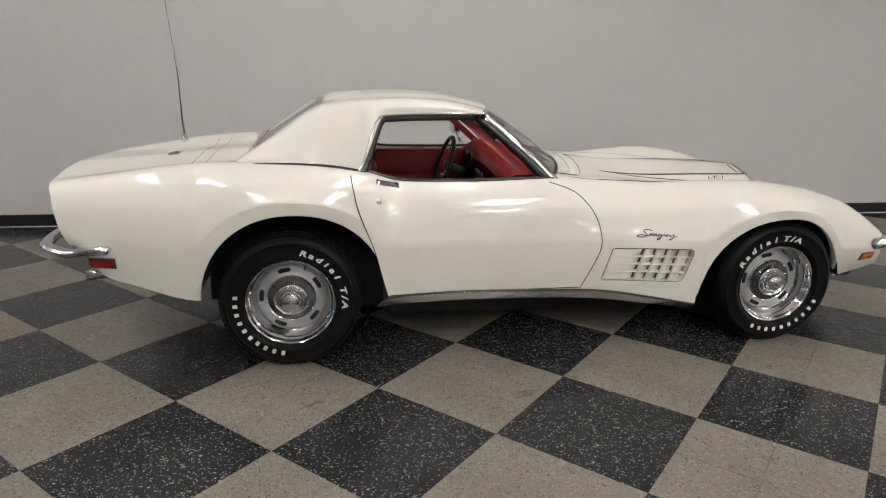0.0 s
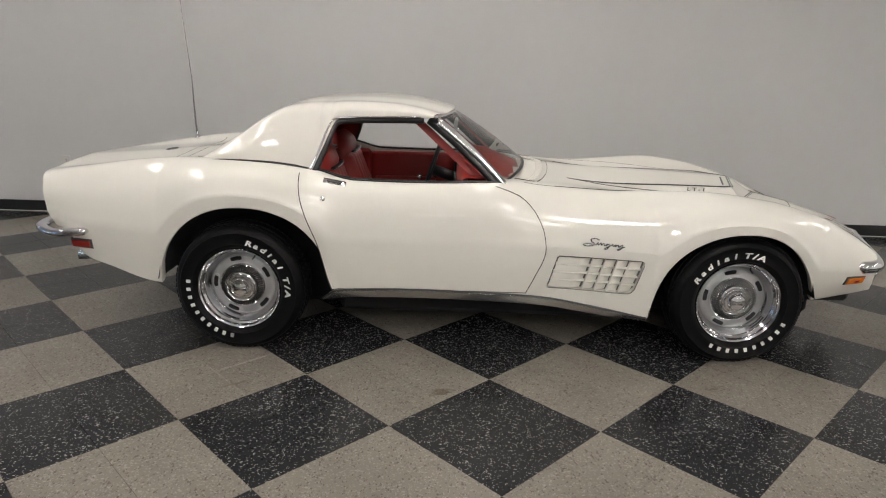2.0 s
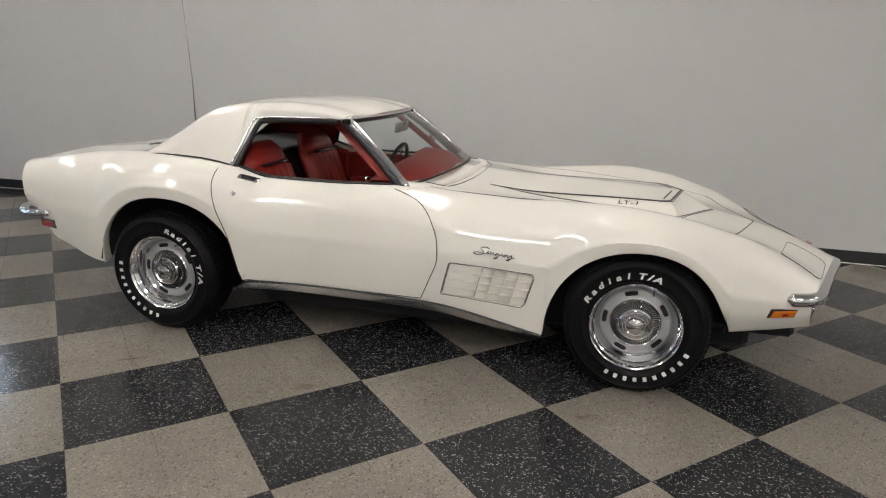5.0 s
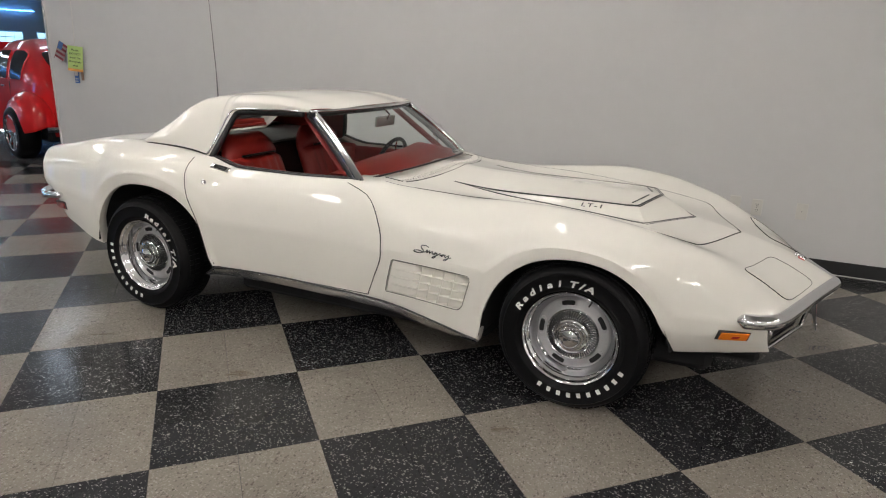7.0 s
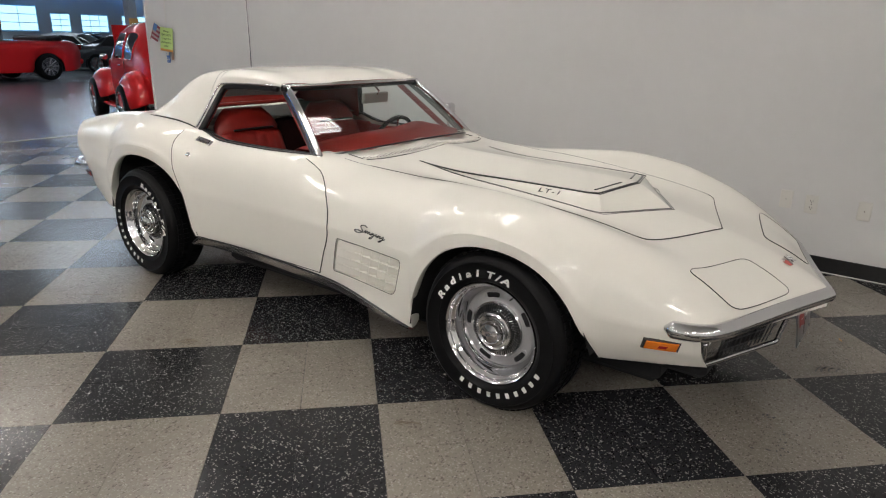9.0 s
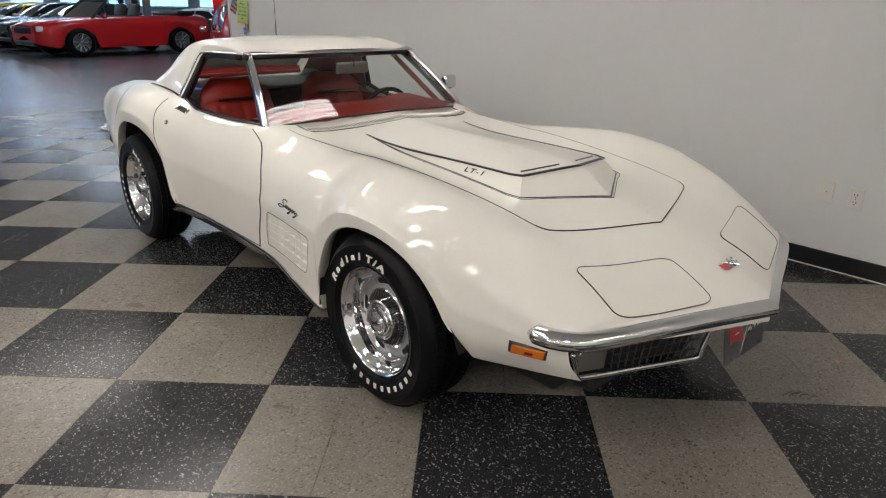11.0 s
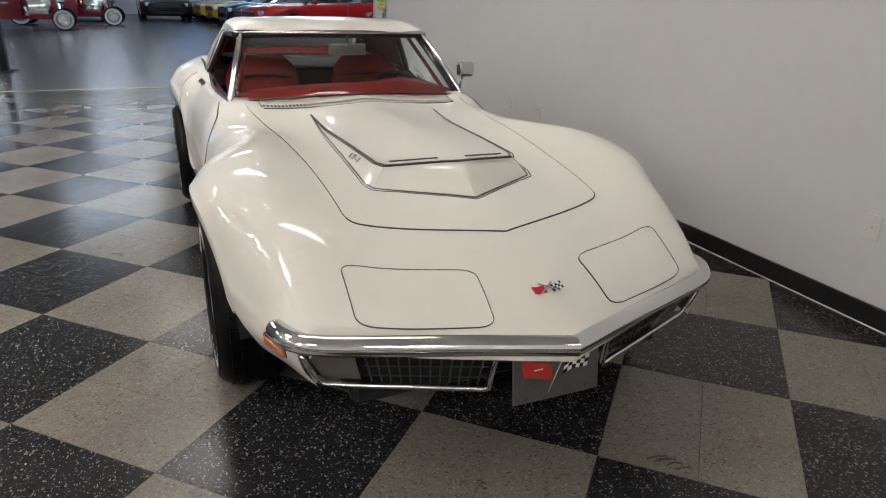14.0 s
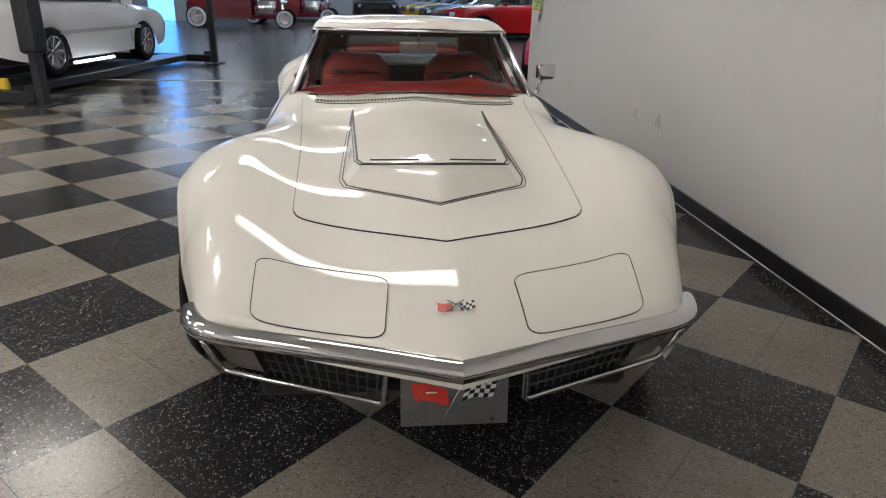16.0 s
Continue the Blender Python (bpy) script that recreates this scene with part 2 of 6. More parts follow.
def keyed(x, keys):
    """A smooth curve through (x, value) keys, monotone between them."""
    if x <= keys[0][0]:
        return keys[0][1]
    if x >= keys[-1][0]:
        return keys[-1][1]
    i = max(k for k in range(len(keys) - 1) if keys[k][0] <= x)

    def slope(k):
        if k == 0 or k == len(keys) - 1:
            a, b = (0, 1) if k == 0 else (k - 1, k)
            return (keys[b][1] - keys[a][1]) / (keys[b][0] - keys[a][0])
        h0, h1 = keys[k][0] - keys[k - 1][0], keys[k + 1][0] - keys[k][0]
        d0, d1 = (keys[k][1] - keys[k - 1][1]) / h0, (keys[k + 1][1] - keys[k][1]) / h1
        return 0.0 if d0 * d1 <= 0 else 3 * (h0 + h1) / ((2 * h1 + h0) / d0 + (h1 + 2 * h0) / d1)
    (x0, y0), (x1, y1) = keys[i], keys[i + 1]
    h, s = x1 - x0, (x - x0) / (x1 - x0)
    return (2 * s**3 - 3 * s**2 + 1) * y0 + (s**3 - 2 * s**2 + s) * h * slope(i) + (-2 * s**3 + 3 * s**2) * y1 + (s**3 - s**2) * h * slope(i + 1)


def spline(points, counts):
    """Catmull-Rom points through 2D or 3D controls (centripetal), counts per span."""
    p = [Vector(q) for q in points]
    p = [p[0] * 2 - p[1]] + p + [p[-1] * 2 - p[-2]]
    out = []
    for i in range(1, len(p) - 2):
        a, b, c, d = p[i - 1:i + 3]
        t1, t2, t3 = (b - a).length**0.5 + 1e-6, (c - b).length**0.5 + 1e-6, (d - c).length**0.5 + 1e-6
        m1 = (c - b) + t2 * ((b - a) / t1 - (c - a) / (t1 + t2))
        m2 = (c - b) + t2 * ((d - c) / t3 - (d - b) / (t2 + t3))
        n = counts[i - 1] if not isinstance(counts, int) else counts
        for k in range(n):
            s = k / n
            out.append((2 * s**3 - 3 * s**2 + 1) * b + (s**3 - 2 * s**2 + s) * m1 + (-2 * s**3 + 3 * s**2) * c + (s**3 - s**2) * m2)
    out.append(p[-2])
    return out


def text_mesh(body, size, depth=0.001, shear=0.0, spacing=1.0, extra=0.0):
    """Flat letters as a bmesh, centred, in the xy plane."""
    cu = bpy.data.curves.new("letters", "FONT")
    cu.body, cu.size, cu.extrude, cu.shear, cu.align_x, cu.align_y = body, size, depth, shear, "CENTER", "CENTER"
    cu.space_character, cu.offset, cu.resolution_u = spacing, extra, 3
    ob = bpy.data.objects.new("letters", cu)
    scene.collection.objects.link(ob)
    me = bpy.data.meshes.new_from_object(ob.evaluated_get(bpy.context.evaluated_depsgraph_get()))
    bpy.data.objects.remove(ob)
    bm = bmesh.new()
    bm.from_mesh(me)
    bpy.data.meshes.remove(me), bpy.data.curves.remove(cu)
    return bm


# ---- the hall ----
WALL_END, FLOOR_EDGE = -5.93, -7.35
HALL = (-44.0, 9.0, -19.0, 32.0, 4.6)
X0, X1, Y0, Y1, TOP = HALL
WALL = Matrix.Translation((0, 1.975, 0)) @ Matrix.Rotation(radians(-1.4), 4, "Z")    # face of the partition wall: local x along it, y into it


def wall(name, size, at, mat=WALL_PAINT, label="smooth painted wall in pale warm grey"):
    return tagged(part(name, box(size, at, 0.004), mat), label, "wall", kind="structure")


wall("wall_partition", (X1 - WALL_END, 0.16, TOP), ((X1 + WALL_END) / 2, 0.08, TOP / 2)).matrix_basis = WALL
wall("wall_far", (0.2, Y1 - Y0, TOP), (X0 - 0.1, (Y0 + Y1) / 2, TOP / 2))
wall("wall_near_end", (0.2, Y1 - Y0, TOP), (X1 + 0.1, (Y0 + Y1) / 2, TOP / 2))
wall("wall_south", (X1 - X0, 0.2, TOP), ((X0 + X1) / 2, Y0 - 0.1, TOP / 2))
wall("wall_north", (X1 - X0, 0.2, TOP), ((X0 + X1) / 2, Y1 + 0.1, TOP / 2))
tagged(part("ceiling", box((X1 - X0, Y1 - Y0, 0.2), ((X0 + X1) / 2, (Y0 + Y1) / 2, TOP + 0.1)), CEILING), "plain painted hall ceiling", "ceiling", kind="structure")
tagged(part("ground", box((X1 - X0, Y1 - Y0, 0.2), ((X0 + X1) / 2, (Y0 + Y1) / 2, -0.106)), CONCRETE), "dark polished concrete showroom floor", "floor", kind="structure")
tagged(part("baseboard", box((X1 - WALL_END, 0.012, 0.102), ((X1 + WALL_END) / 2, -0.005, 0.051), 0.003), BASE_BLACK), "black vinyl cove baseboard along the wall", "baseboard", kind="structure").matrix_basis = WALL
tagged(part("trim", box((X1 - WALL_END, 0.006, 0.006), ((X1 + WALL_END) / 2, -0.0145, 0.003), 0.0015), PLASTIC_WHITE), "thin pale wax line at the foot of the baseboard", "trim", kind="structure").matrix_basis = WALL


# ---- ceiling lamps ----
def strip_lamp(m, length=2.4, tubes=4, width=0.6, lit=None):
    """A hanging fluorescent fixture: housing, tubes and two wires."""
    lamp = thing("ceiling_lamp", m, "long white fluorescent fixture under the ceiling, some added unseen as fill", "lamp", "ceiling lamps")
    part("housing", box((length, width, 0.05), (0, 0, 0.06), 0.01), HOUSING, lamp)
    for k in range(tubes):
        y = (k - (tubes - 1) / 2) * width / tubes
        part("tube", tube([(-length / 2 + 0.04, y, 0), (length / 2 - 0.04, y, 0)], 0.036, sides=10), lit or TUBE, lamp)
    for x in (-length * 0.4, length * 0.4):
        part("wire", tube([(x, 0, 0.08), (x, 0, TOP - m.translation.z)], 0.004, sides=5), STEEL, lamp)
    return lamp


row_lamp = strip_lamp(pose(0.2, -0.35, 3.9, 0, 0, 90), 2.0, 4, 0.40, ROW_TUBE)
# the one at x = 7.8 is added fill for the wall ahead of the nose
for x, y in ((-3.4, -0.35), (-7.0, -0.35), (7.8, 0.6)):
    copy_thing(row_lamp, pose(x, y, 3.9, 0, 0, 90))
first_lamp = strip_lamp(pose(-2.8, -3.8, 3.8, 0, 0, 90), 1.2, 6, 0.6)
# (5.8, -4.8), (8.2, -2.4) and (5.2, -7.6) are added fill for wall and nose
for x, y in ((1.0, -3.8), (5.8, -4.8), (8.2, -2.4), (-1.8, -6.8), (1.6, -6.8), (5.2, -7.6), (-0.3, -9.5), (3.6, -11.5), (7.4, -11.0), (-1.5, -14), (3.0, -15), (7.0, -15.5)):
    copy_thing(first_lamp, pose(x, y, 3.8, 0, 0, 90))
hall_lamp = strip_lamp(pose(-9.4, 5, 4.2, 0, 0, 90), 2.4, 4, 0.6, HALL_TUBE)
for x, y in ((-15.5, -2.2), (-24.5, -1.8), (-15, 5), (-22, 5), (-22, -7.6), (-30, 5), (-30, 0.5), (-30, -7), (-38, 5), (-38, -3), (-16, 12), (-26, 12), (-34, 14), (-22, 20), (-34, 24)):
    copy_thing(hall_lamp, pose(x, y, 4.2, 0, 0, 90))


# ---- the white sports car: shape ----
CAR_NOSE = 2.252          # station of the nose at the centre line
AXLE_R, AXLE_F, TYRE_R = -1.212, 1.25, 0.325


def soft_max(a, b, k=0.03):
    h = max(k - abs(a - b), 0) / k
    return max(a, b) + h * h * k / 4


BOTTOM_Z = ((-2.22, 0.58), (-2.16, 0.54), (-2.08, 0.445), (-1.9, 0.395), (-1.62, 0.33), (-0.76, 0.305), (-0.4, 0.313), (0.22, 0.30), (0.62, 0.25), (0.83, 0.215), (1.3, 0.26), (1.6, 0.315), (1.8, 0.325), (2.0, 0.345))
BOTTOM_Y = ((-2.25, 0.70), (-2.0, 0.745), (-1.62, 0.815), (-0.8, 0.795), (-0.3, 0.775), (0.3, 0.775), (0.83, 0.822), (1.62, 0.765), (1.8, 0.702), (1.9, 0.675), (2.0, 0.645))
WIDE_Y = ((-2.25, 0.732), (-2.0, 0.775), (-1.62, 0.848), (-1.23, 0.880), (-0.85, 0.836), (-0.5, 0.806), (0.0, 0.80), (0.35, 0.802), (0.8, 0.845), (1.24, 0.903), (1.6, 0.842), (1.8, 0.773), (1.9, 0.738), (2.0, 0.695))
WIDE_Z = ((-2.22, 0.63), (-1.62, 0.60), (-0.76, 0.578), (0.29, 0.562), (0.9, 0.55), (1.6, 0.50), (2.0, 0.45))
CREST_Y = ((-2.25, 0.635), (-1.8, 0.655), (-1.3, 0.66), (-0.87, 0.668), (-0.5, 0.68), (0.05, 0.665), (0.4, 0.61), (0.8, 0.63), (1.2, 0.682), (1.6, 0.695), (1.85, 0.680), (2.0, 0.645))
CREST_Z = ((-2.25, 0.828), (-2.05, 0.866), (-1.75, 0.914), (-1.4, 0.934), (-1.1, 0.923), (-0.87, 0.893), (-0.66, 0.842), (-0.3, 0.838), (0.05, 0.846), (0.3, 0.815), (0.6, 0.803), (0.85, 0.820), (1.1, 0.832), (1.4, 0.802), (1.69, 0.722), (1.87, 0.628), (2.02, 0.530))
VALLEY_Z = ((-2.25, 0.838), (-1.9, 0.872), (-1.45, 0.905), (-1.0, 0.90), (0.0, 0.86), (0.38, 0.828), (0.7, 0.785), (1.08, 0.76), (1.4, 0.73), (1.685, 0.682), (1.87, 0.632), (1.99, 0.582), (2.1, 0.515))
MIDDLE_Z = ((-2.25, 0.850), (-1.9, 0.885), (-1.45, 0.918), (-1.0, 0.91), (0.0, 0.90), (0.38, 0.866), (0.8, 0.825), (1.2, 0.777), (1.6, 0.718), (1.83, 0.668), (2.1, 0.580), (2.2, 0.533), (2.252, 0.505))
SWEEP = ((1.1, 0.0), (1.55, 0.16), (1.85, 0.34), (2.25, 0.38))


def arch_r(x):
    """Height of the rear wheel arch, 0 outside it."""
    d = x - (-1.195)
    half = 0.425 if d < 0 else 0.44
    return 0.30 + 0.437 * math.sqrt(max(0, 1 - (abs(d) / half) ** 2.15)) if abs(d) < half else 0


def arch_f(x):
    d = x - 1.255
    half = 0.42 if d < 0 else 0.385
    return 0.24 + 0.437 * math.sqrt(max(0, 1 - (abs(d) / half) ** 2.1)) if abs(d) < half else 0


def section(xs):
    """Half a cross section of the body at station xs, from the sill up over the fender to the middle: 3D points, y positive."""
    c = keyed(xs, SWEEP)
    at = lambda y: xs - c * y
    xb = at(keyed(at(0.75), WIDE_Y))
    z0 = max(keyed(xb, BOTTOM_Z), arch_r(xb), arch_f(xb))
    zc, zw = keyed(at(0.62), CREST_Z), keyed(xb, WIDE_Z)
    yw, y4 = keyed(xb, WIDE_Y), keyed(at(0.62), CREST_Y)
    in_arch = max(0, z0 - keyed(xb, BOTTOM_Z))
    z2 = soft_max(zw, z0 + 0.30 * (zc - z0), 0.08)
    lip = min(1, in_arch / 0.12)
    y0 = keyed(xb, BOTTOM_Y) * (1 - lip) + (yw - 0.004) * lip
    y1 = y0 + (yw - y0) * 0.72
    z1 = z0 + (z2 - z0) * 0.5
    y3, z3 = y4 + (yw - y4) * 0.70, z2 + (zc - z2) * 0.62
    pts = [(y0, z0), (y1, z1), (yw, z2), (y3, z3), (y4, zc), (0.40, keyed(at(0.40), VALLEY_Z)), (0, keyed(xs, MIDDLE_Z))]
    flat = spline(pts[:3], (5, 6))[:-1] + spline(pts[2:], (7, 8, 8, 8))
    flat[-1] = Vector((0, keyed(xs, MIDDLE_Z)))
    lean = 0.075 * max(0, (-1.95 - xs) / 0.3) ** 1.5
    bow = 0.10 * max(0, (-1.85 - xs) / 0.4) ** 1.5
    return [Vector((at(p[0]) + lean * max(0, (0.83 - p[1]) / 0.3) - bow * max(0, 1 - (p[0] / 0.68) ** 2), p[0], p[1])) for p in flat]


CREST_ROW = 26


def stations():
    xs = [-2.25 + 0.035 * k for k in range(int((CAR_NOSE + 2.25) / 0.035) + 1)] + [CAR_NOSE]
    for a, h0, h1 in ((-1.195, 0.425, 0.44),):
        xs += [a - h0 * math.cos(q * math.pi / 24) for q in range(0, 12)] + [a + h1 * math.cos(q * math.pi / 24) for q in range(0, 12)]
    for q in range(0, 12):
        for sx in (1.255 - 0.42 * math.cos(q * math.pi / 24), 1.255 + 0.385 * math.cos(q * math.pi / 24)):
            s = sx
            for _ in range(12):
                s = sx + keyed(s, SWEEP) * 0.82
            xs.append(s)
    xs = sorted(xs)
    out = [xs[0]]
    for x in xs[1:]:
        if x - out[-1] > 0.0035:
            out.append(x)
    return out


SURFACE = {}


def side_point(x, z, sign=-1, lift=0.0):
    """The point of the body's flank at (x, z), and its outward normal."""
    def y_of(x, z):
        xs = x + keyed(x, SWEEP) * 0.75
        for _ in range(3):
            xs = x + keyed(xs, SWEEP) * 0.75
        key = round(xs, 4)
        if key not in SURFACE:
            SURFACE[key] = section(xs)
        s = SURFACE[key][:CREST_ROW + 1]
        for a, b in zip(s, s[1:]):
            if a.z <= z <= b.z:
                f = (z - a.z) / max(1e-6, b.z - a.z)
                return a.y + (b.y - a.y) * f
        return s[0].y if z < s[0].z else s[-1].y
    y = y_of(x, z)
    gx, gz = (y_of(x + 0.01, z) - y_of(x - 0.01, z)) / 0.02, (y_of(x, z + 0.01) - y_of(x, z - 0.01)) / 0.02
    no = Vector((-gx, 1, -gz)).normalized()
    p = Vector((x, y, z)) + no * lift
    return Vector((p.x, sign * p.y, p.z)), Vector((no.x, sign * no.y, no.z))


def top_height(x, y):
    y = abs(y)
    xs = x
    for _ in range(6):
        xs = x + keyed(xs, SWEEP) * y
    key = round(xs, 4)
    if key not in SURFACE:
        SURFACE[key] = section(xs)
    s = SURFACE[key]
    for a, b in zip(s[CREST_ROW - 6:], s[CREST_ROW - 5:]):
        if b.y <= y <= a.y:
            return a.z + (b.z - a.z) * (a.y - y) / max(1e-6, a.y - b.y)
    return s[CREST_ROW].z


def top_point(x, y, lift=0.0):
    z = top_height(x, y)
    no = Vector((-(top_height(x + 0.012, y) - top_height(x - 0.012, y)) / 0.024, -(top_height(x, y + 0.012) - top_height(x, y - 0.012)) / 0.024, 1)).normalized()
    return Vector((x, y, z)) + no * lift, no


car = thing("sports_car", pose(0.0, 0.040, 0, 0, 0, -0.6), "white classic sports coupe with hardtop, red interior and chrome trim", "car")

WS_BASE = lambda y: Vector((0.23 - 0.15 * (abs(y) / 0.62) ** 2.2, y, 0.889 - 0.040 * (abs(y) / 0.62) ** 2))
WS_TOP = lambda y: Vector((-0.185 - 0.095 * (abs(y) / 0.5) ** 2, y, 1.168 - 0.012 * (abs(y) / 0.5) ** 2))

VENT = ((0.322, 0.352), (0.738, 0.342), (0.787, 0.513), (0.366, 0.520))


def in_vent(p):
    """Whether a point of the flank lies in the opening of the fender vent."""
    v = (p.z - 0.347) / 0.17
    return -0.07 < v < 1.07 and 0.312 + 0.044 * v < p.x < 0.748 + 0.049 * v


# body shell
XS = stations()
half = [section(x) for x in XS]
COCKPIT = (-0.90, 0.02)
bm = bmesh.new()
for sign in (1, -1):
    rows = [[(p.x, p.y * sign, p.z) for p in s] for s in half]
    grid_mesh(rows, bm, keep=lambda i, j: not (j >= CREST_ROW and COCKPIT[0] < (XS[i] + XS[i + 1]) / 2 < max(COCKPIT[1], WS_BASE(half[i][j].y).x - 0.03))
              and not (j < CREST_ROW and any(in_vent(half[a][b]) for a in (i, i + 1) for b in (j, j + 1))))
    # lip turned in along sill and arches, and along the cockpit's edge
    grid_mesh([[(s[0].x, (s[0].y - d) * sign, s[0].z + h) for d, h in ((0, 0), (0.006, -0.004), (0.03, 0.0), (0.05, 0.02))] for s in half if s[0].x < 1.90], bm)
    sel = [s for x, s in zip(XS, half) if COCKPIT[0] - 0.02 < x < COCKPIT[1] + 0.02]
    grid_mesh([[(s[CREST_ROW].x, (s[CREST_ROW].y - d) * sign, s[CREST_ROW].z + h) for d, h in ((0, 0), (0.012, 0.003), (0.03, -0.004), (0.032, -0.03))] for s in sel], bm)
    nose = half[-1]
    grid_mesh([[(p.x + d * 0.9, (p.y - d * 0.4 * (p.y > 0.01)) * sign, p.z - h) for p in nose[20:]] for d, h in ((0, 0), (0.010, 0.008), (0.013, 0.025), (0.013, 0.075))], bm)
    tail = half[0]
    grid_mesh([[(p.x, p.y * sign, p.z) for p in tail], [(p.x + 0.03, p.y * sign * 0.93, 0.55 + (p.z - 0.55) * 0.85) for p in tail], [(p.x + 0.035, 0, 0.62 + (p.z - 0.62) * 0.5) for p in tail]], bm)
body = part("body", merged(bm), PAINT, car, "white glossy body shell with flared fenders", smooth=38)

# wheel wells and underside
for sign in (1, -1):
    for fn, (lo, hi) in ((arch_r, (-1.63, -0.75)), (arch_f, (0.83, 1.645))):
        bm = bmesh.new()
        q = [lo + (hi - lo) * k / 24 for k in range(25)]
        grid_mesh([[(x, sign * 0.5, 0.22), (x, sign * 0.5, max(keyed(x, BOTTOM_Z) + 0.02, fn(x) + 0.03)), (x, sign * (keyed(x, WIDE_Y) - 0.014), max(keyed(x, BOTTOM_Z) + 0.02, fn(x) + 0.03))] for x in q], bm)
        part("wheel_well", bm, WELL, car, "matt black wheel well")
# underbody and floor pan hang low to keep light off the floor below
part("underbody", box((3.3, 1.0, 0.12), (0.15, 0, 0.19), 0.03), WELL, car, "black underbody")
# block added under the nose, only to darken the floor there
part("nose_shade_block", box((0.40, 1.10, 0.06), (1.78, 0, 0.265), 0.02), WELL, car, "black block added to darken the floor under the nose")
part("floor_pan", box((1.56, 1.22, 0.16), (0.02, 0, 0.205), 0.03), WELL, car, "black floor pan between the wheels, set low to darken the floor")

# hardtop
ROOF_Z = ((-1.47, 0.928), (-1.3, 1.045), (-1.1, 1.178), (-1.03, 1.206), (-0.9, 1.224), (-0.65, 1.232), (-0.45, 1.225), (-0.3, 1.205), (-0.165, 1.174))
ROOF_BASE = ((-1.47, 0.915), (-1.3, 0.93), (-1.1, 0.925), (-0.95, 0.91), (-0.868, 0.895), (-0.838, 0.955), (-0.763, 1.133), (-0.748, 1.140), (-0.5, 1.150), (-0.165, 1.155))
ROOF_SWEEP = ((-0.75, 0.0), (-0.17, 0.2))


def roof_section(xs):
    c = keyed(xs, ROOF_SWEEP)
    zt, zb = keyed(xs, ROOF_Z), keyed(xs, ROOF_BASE)
    low = min(1, max(0, (1.15 - zb) / 0.25))
    yb = 0.548 + 0.108 * low - 0.035 * max(0, (-1.0 - xs) / 0.47) ** 1.5
    h = max(0.0, zt - zb)
    k = min(1, h / 0.30)
    ye = yb + (0.545 - yb) * k if low > 0 else yb
    edge = min(0.075, h * 0.5)
    pts = [(yb, zb), (yb + (ye - yb) * 0.55 + 0.001 * low + 0.010 * max(0, 1 - ((xs + 1.10) / 0.34) ** 2), zb + (h - edge) * 0.55), (ye - 0.004, zt - edge), (ye - 0.05, zt - edge * 0.36), (ye - 0.19, zt - 0.010), (0.18, zt - 0.001), (0, zt)]
    return [Vector((xs - c * p[0] ** 2 / 0.6, p[0], p[1])) for p in spline(pts, (4, 4, 4, 5, 5, 4))]


RX = sorted([-1.47 + 0.02 * k for k in range(30)] + [-0.87 + 0.006 * k for k in range(20)] + [-0.74 + 0.03 * k for k in range(19)] + [-0.17])
RX = [x for i, x in enumerate(RX) if i == 0 or x - RX[i - 1] > 0.002]
bm = bmesh.new()
for sign in (1, -1):
    secs = [roof_section(x) for x in RX]
    grid_mesh([[(p.x, p.y * sign, p.z) for p in s] for s in secs], bm, keep=lambda i, j: not (RX[i + 1] < -1.04 and j > 16))
    # inner edge beside the rear window
    cut = [s for x, s in zip(RX, secs) if x <= -1.0]
    grid_mesh([[(s[17].x, s[17].y * sign, s[17].z), (s[17].x + 0.01, (s[17].y - 0.01) * sign, s[17].z - 0.05)] for s in cut], bm)
    # lower edge turned in
    grid_mesh([[(s[0].x, s[0].y * sign, s[0].z), (s[0].x, (s[0].y - 0.03) * sign, s[0].z - 0.004)] for s in secs], bm)
hardtop = part("hardtop", merged(bm), PAINT, car, "removable white hardtop", smooth=40)

# windshield
rows = []
for k in range(13):
    s = k / 12
    rows.append([WS_BASE(0.62 * u) .lerp(WS_TOP(0.50 * u), s) + Vector((0.03, 0, 0.045)) * (4 * s * (1 - s)) * 0.22 for u in [v / 16 for v in range(-16, 17)]])
wind = part("windshield", grid_mesh(rows), SCREEN_GLASS, car, "clear curved windshield glass", smooth=60)
wind.visible_shadow = False
for sign in (1, -1):
    base, top = WS_BASE(0.62 * sign), WS_TOP(0.50 * sign)
    pts = [base.lerp(top, k / 8) + Vector((0.03, 0, 0.045)) * (0.88 * (k / 8) * (1 - k / 8)) for k in (-1, 0, 1, 2, 3, 4, 5, 6, 7, 7.6)]
    pts = [p + Vector((0.0, 0.012 * sign, 0.0)) for p in pts]
    part("windshield_pillar", tube(pts, 0.0235, sides=10, flat=0.7, up=Vector((0, sign, 0.3))), CHROME, car, "chrome windshield pillar trim", smooth=50)
    part("pillar_seal", tube([p + Vector((-0.035, -0.01 * sign, -0.005)) for p in pts], 0.02, sides=8), BLACK, car, smooth=50)
lip_line = [Vector((-0.17 - 0.2 * y * y / 0.6 + 0.004, y, 1.157 + 0.004 * (1 - (y / 0.54) ** 2))) for y in np.linspace(-0.545, 0.545, 25)]
part("roof_lip", tube(lip_line, 0.009, sides=8, flat=0.8), CHROME, car, "chrome lip under the front of the hardtop", smooth=50)
part("roof_seal", tube([p + Vector((-0.014, 0, -0.012)) for p in lip_line], 0.016, sides=8), BLACK, car, smooth=50)
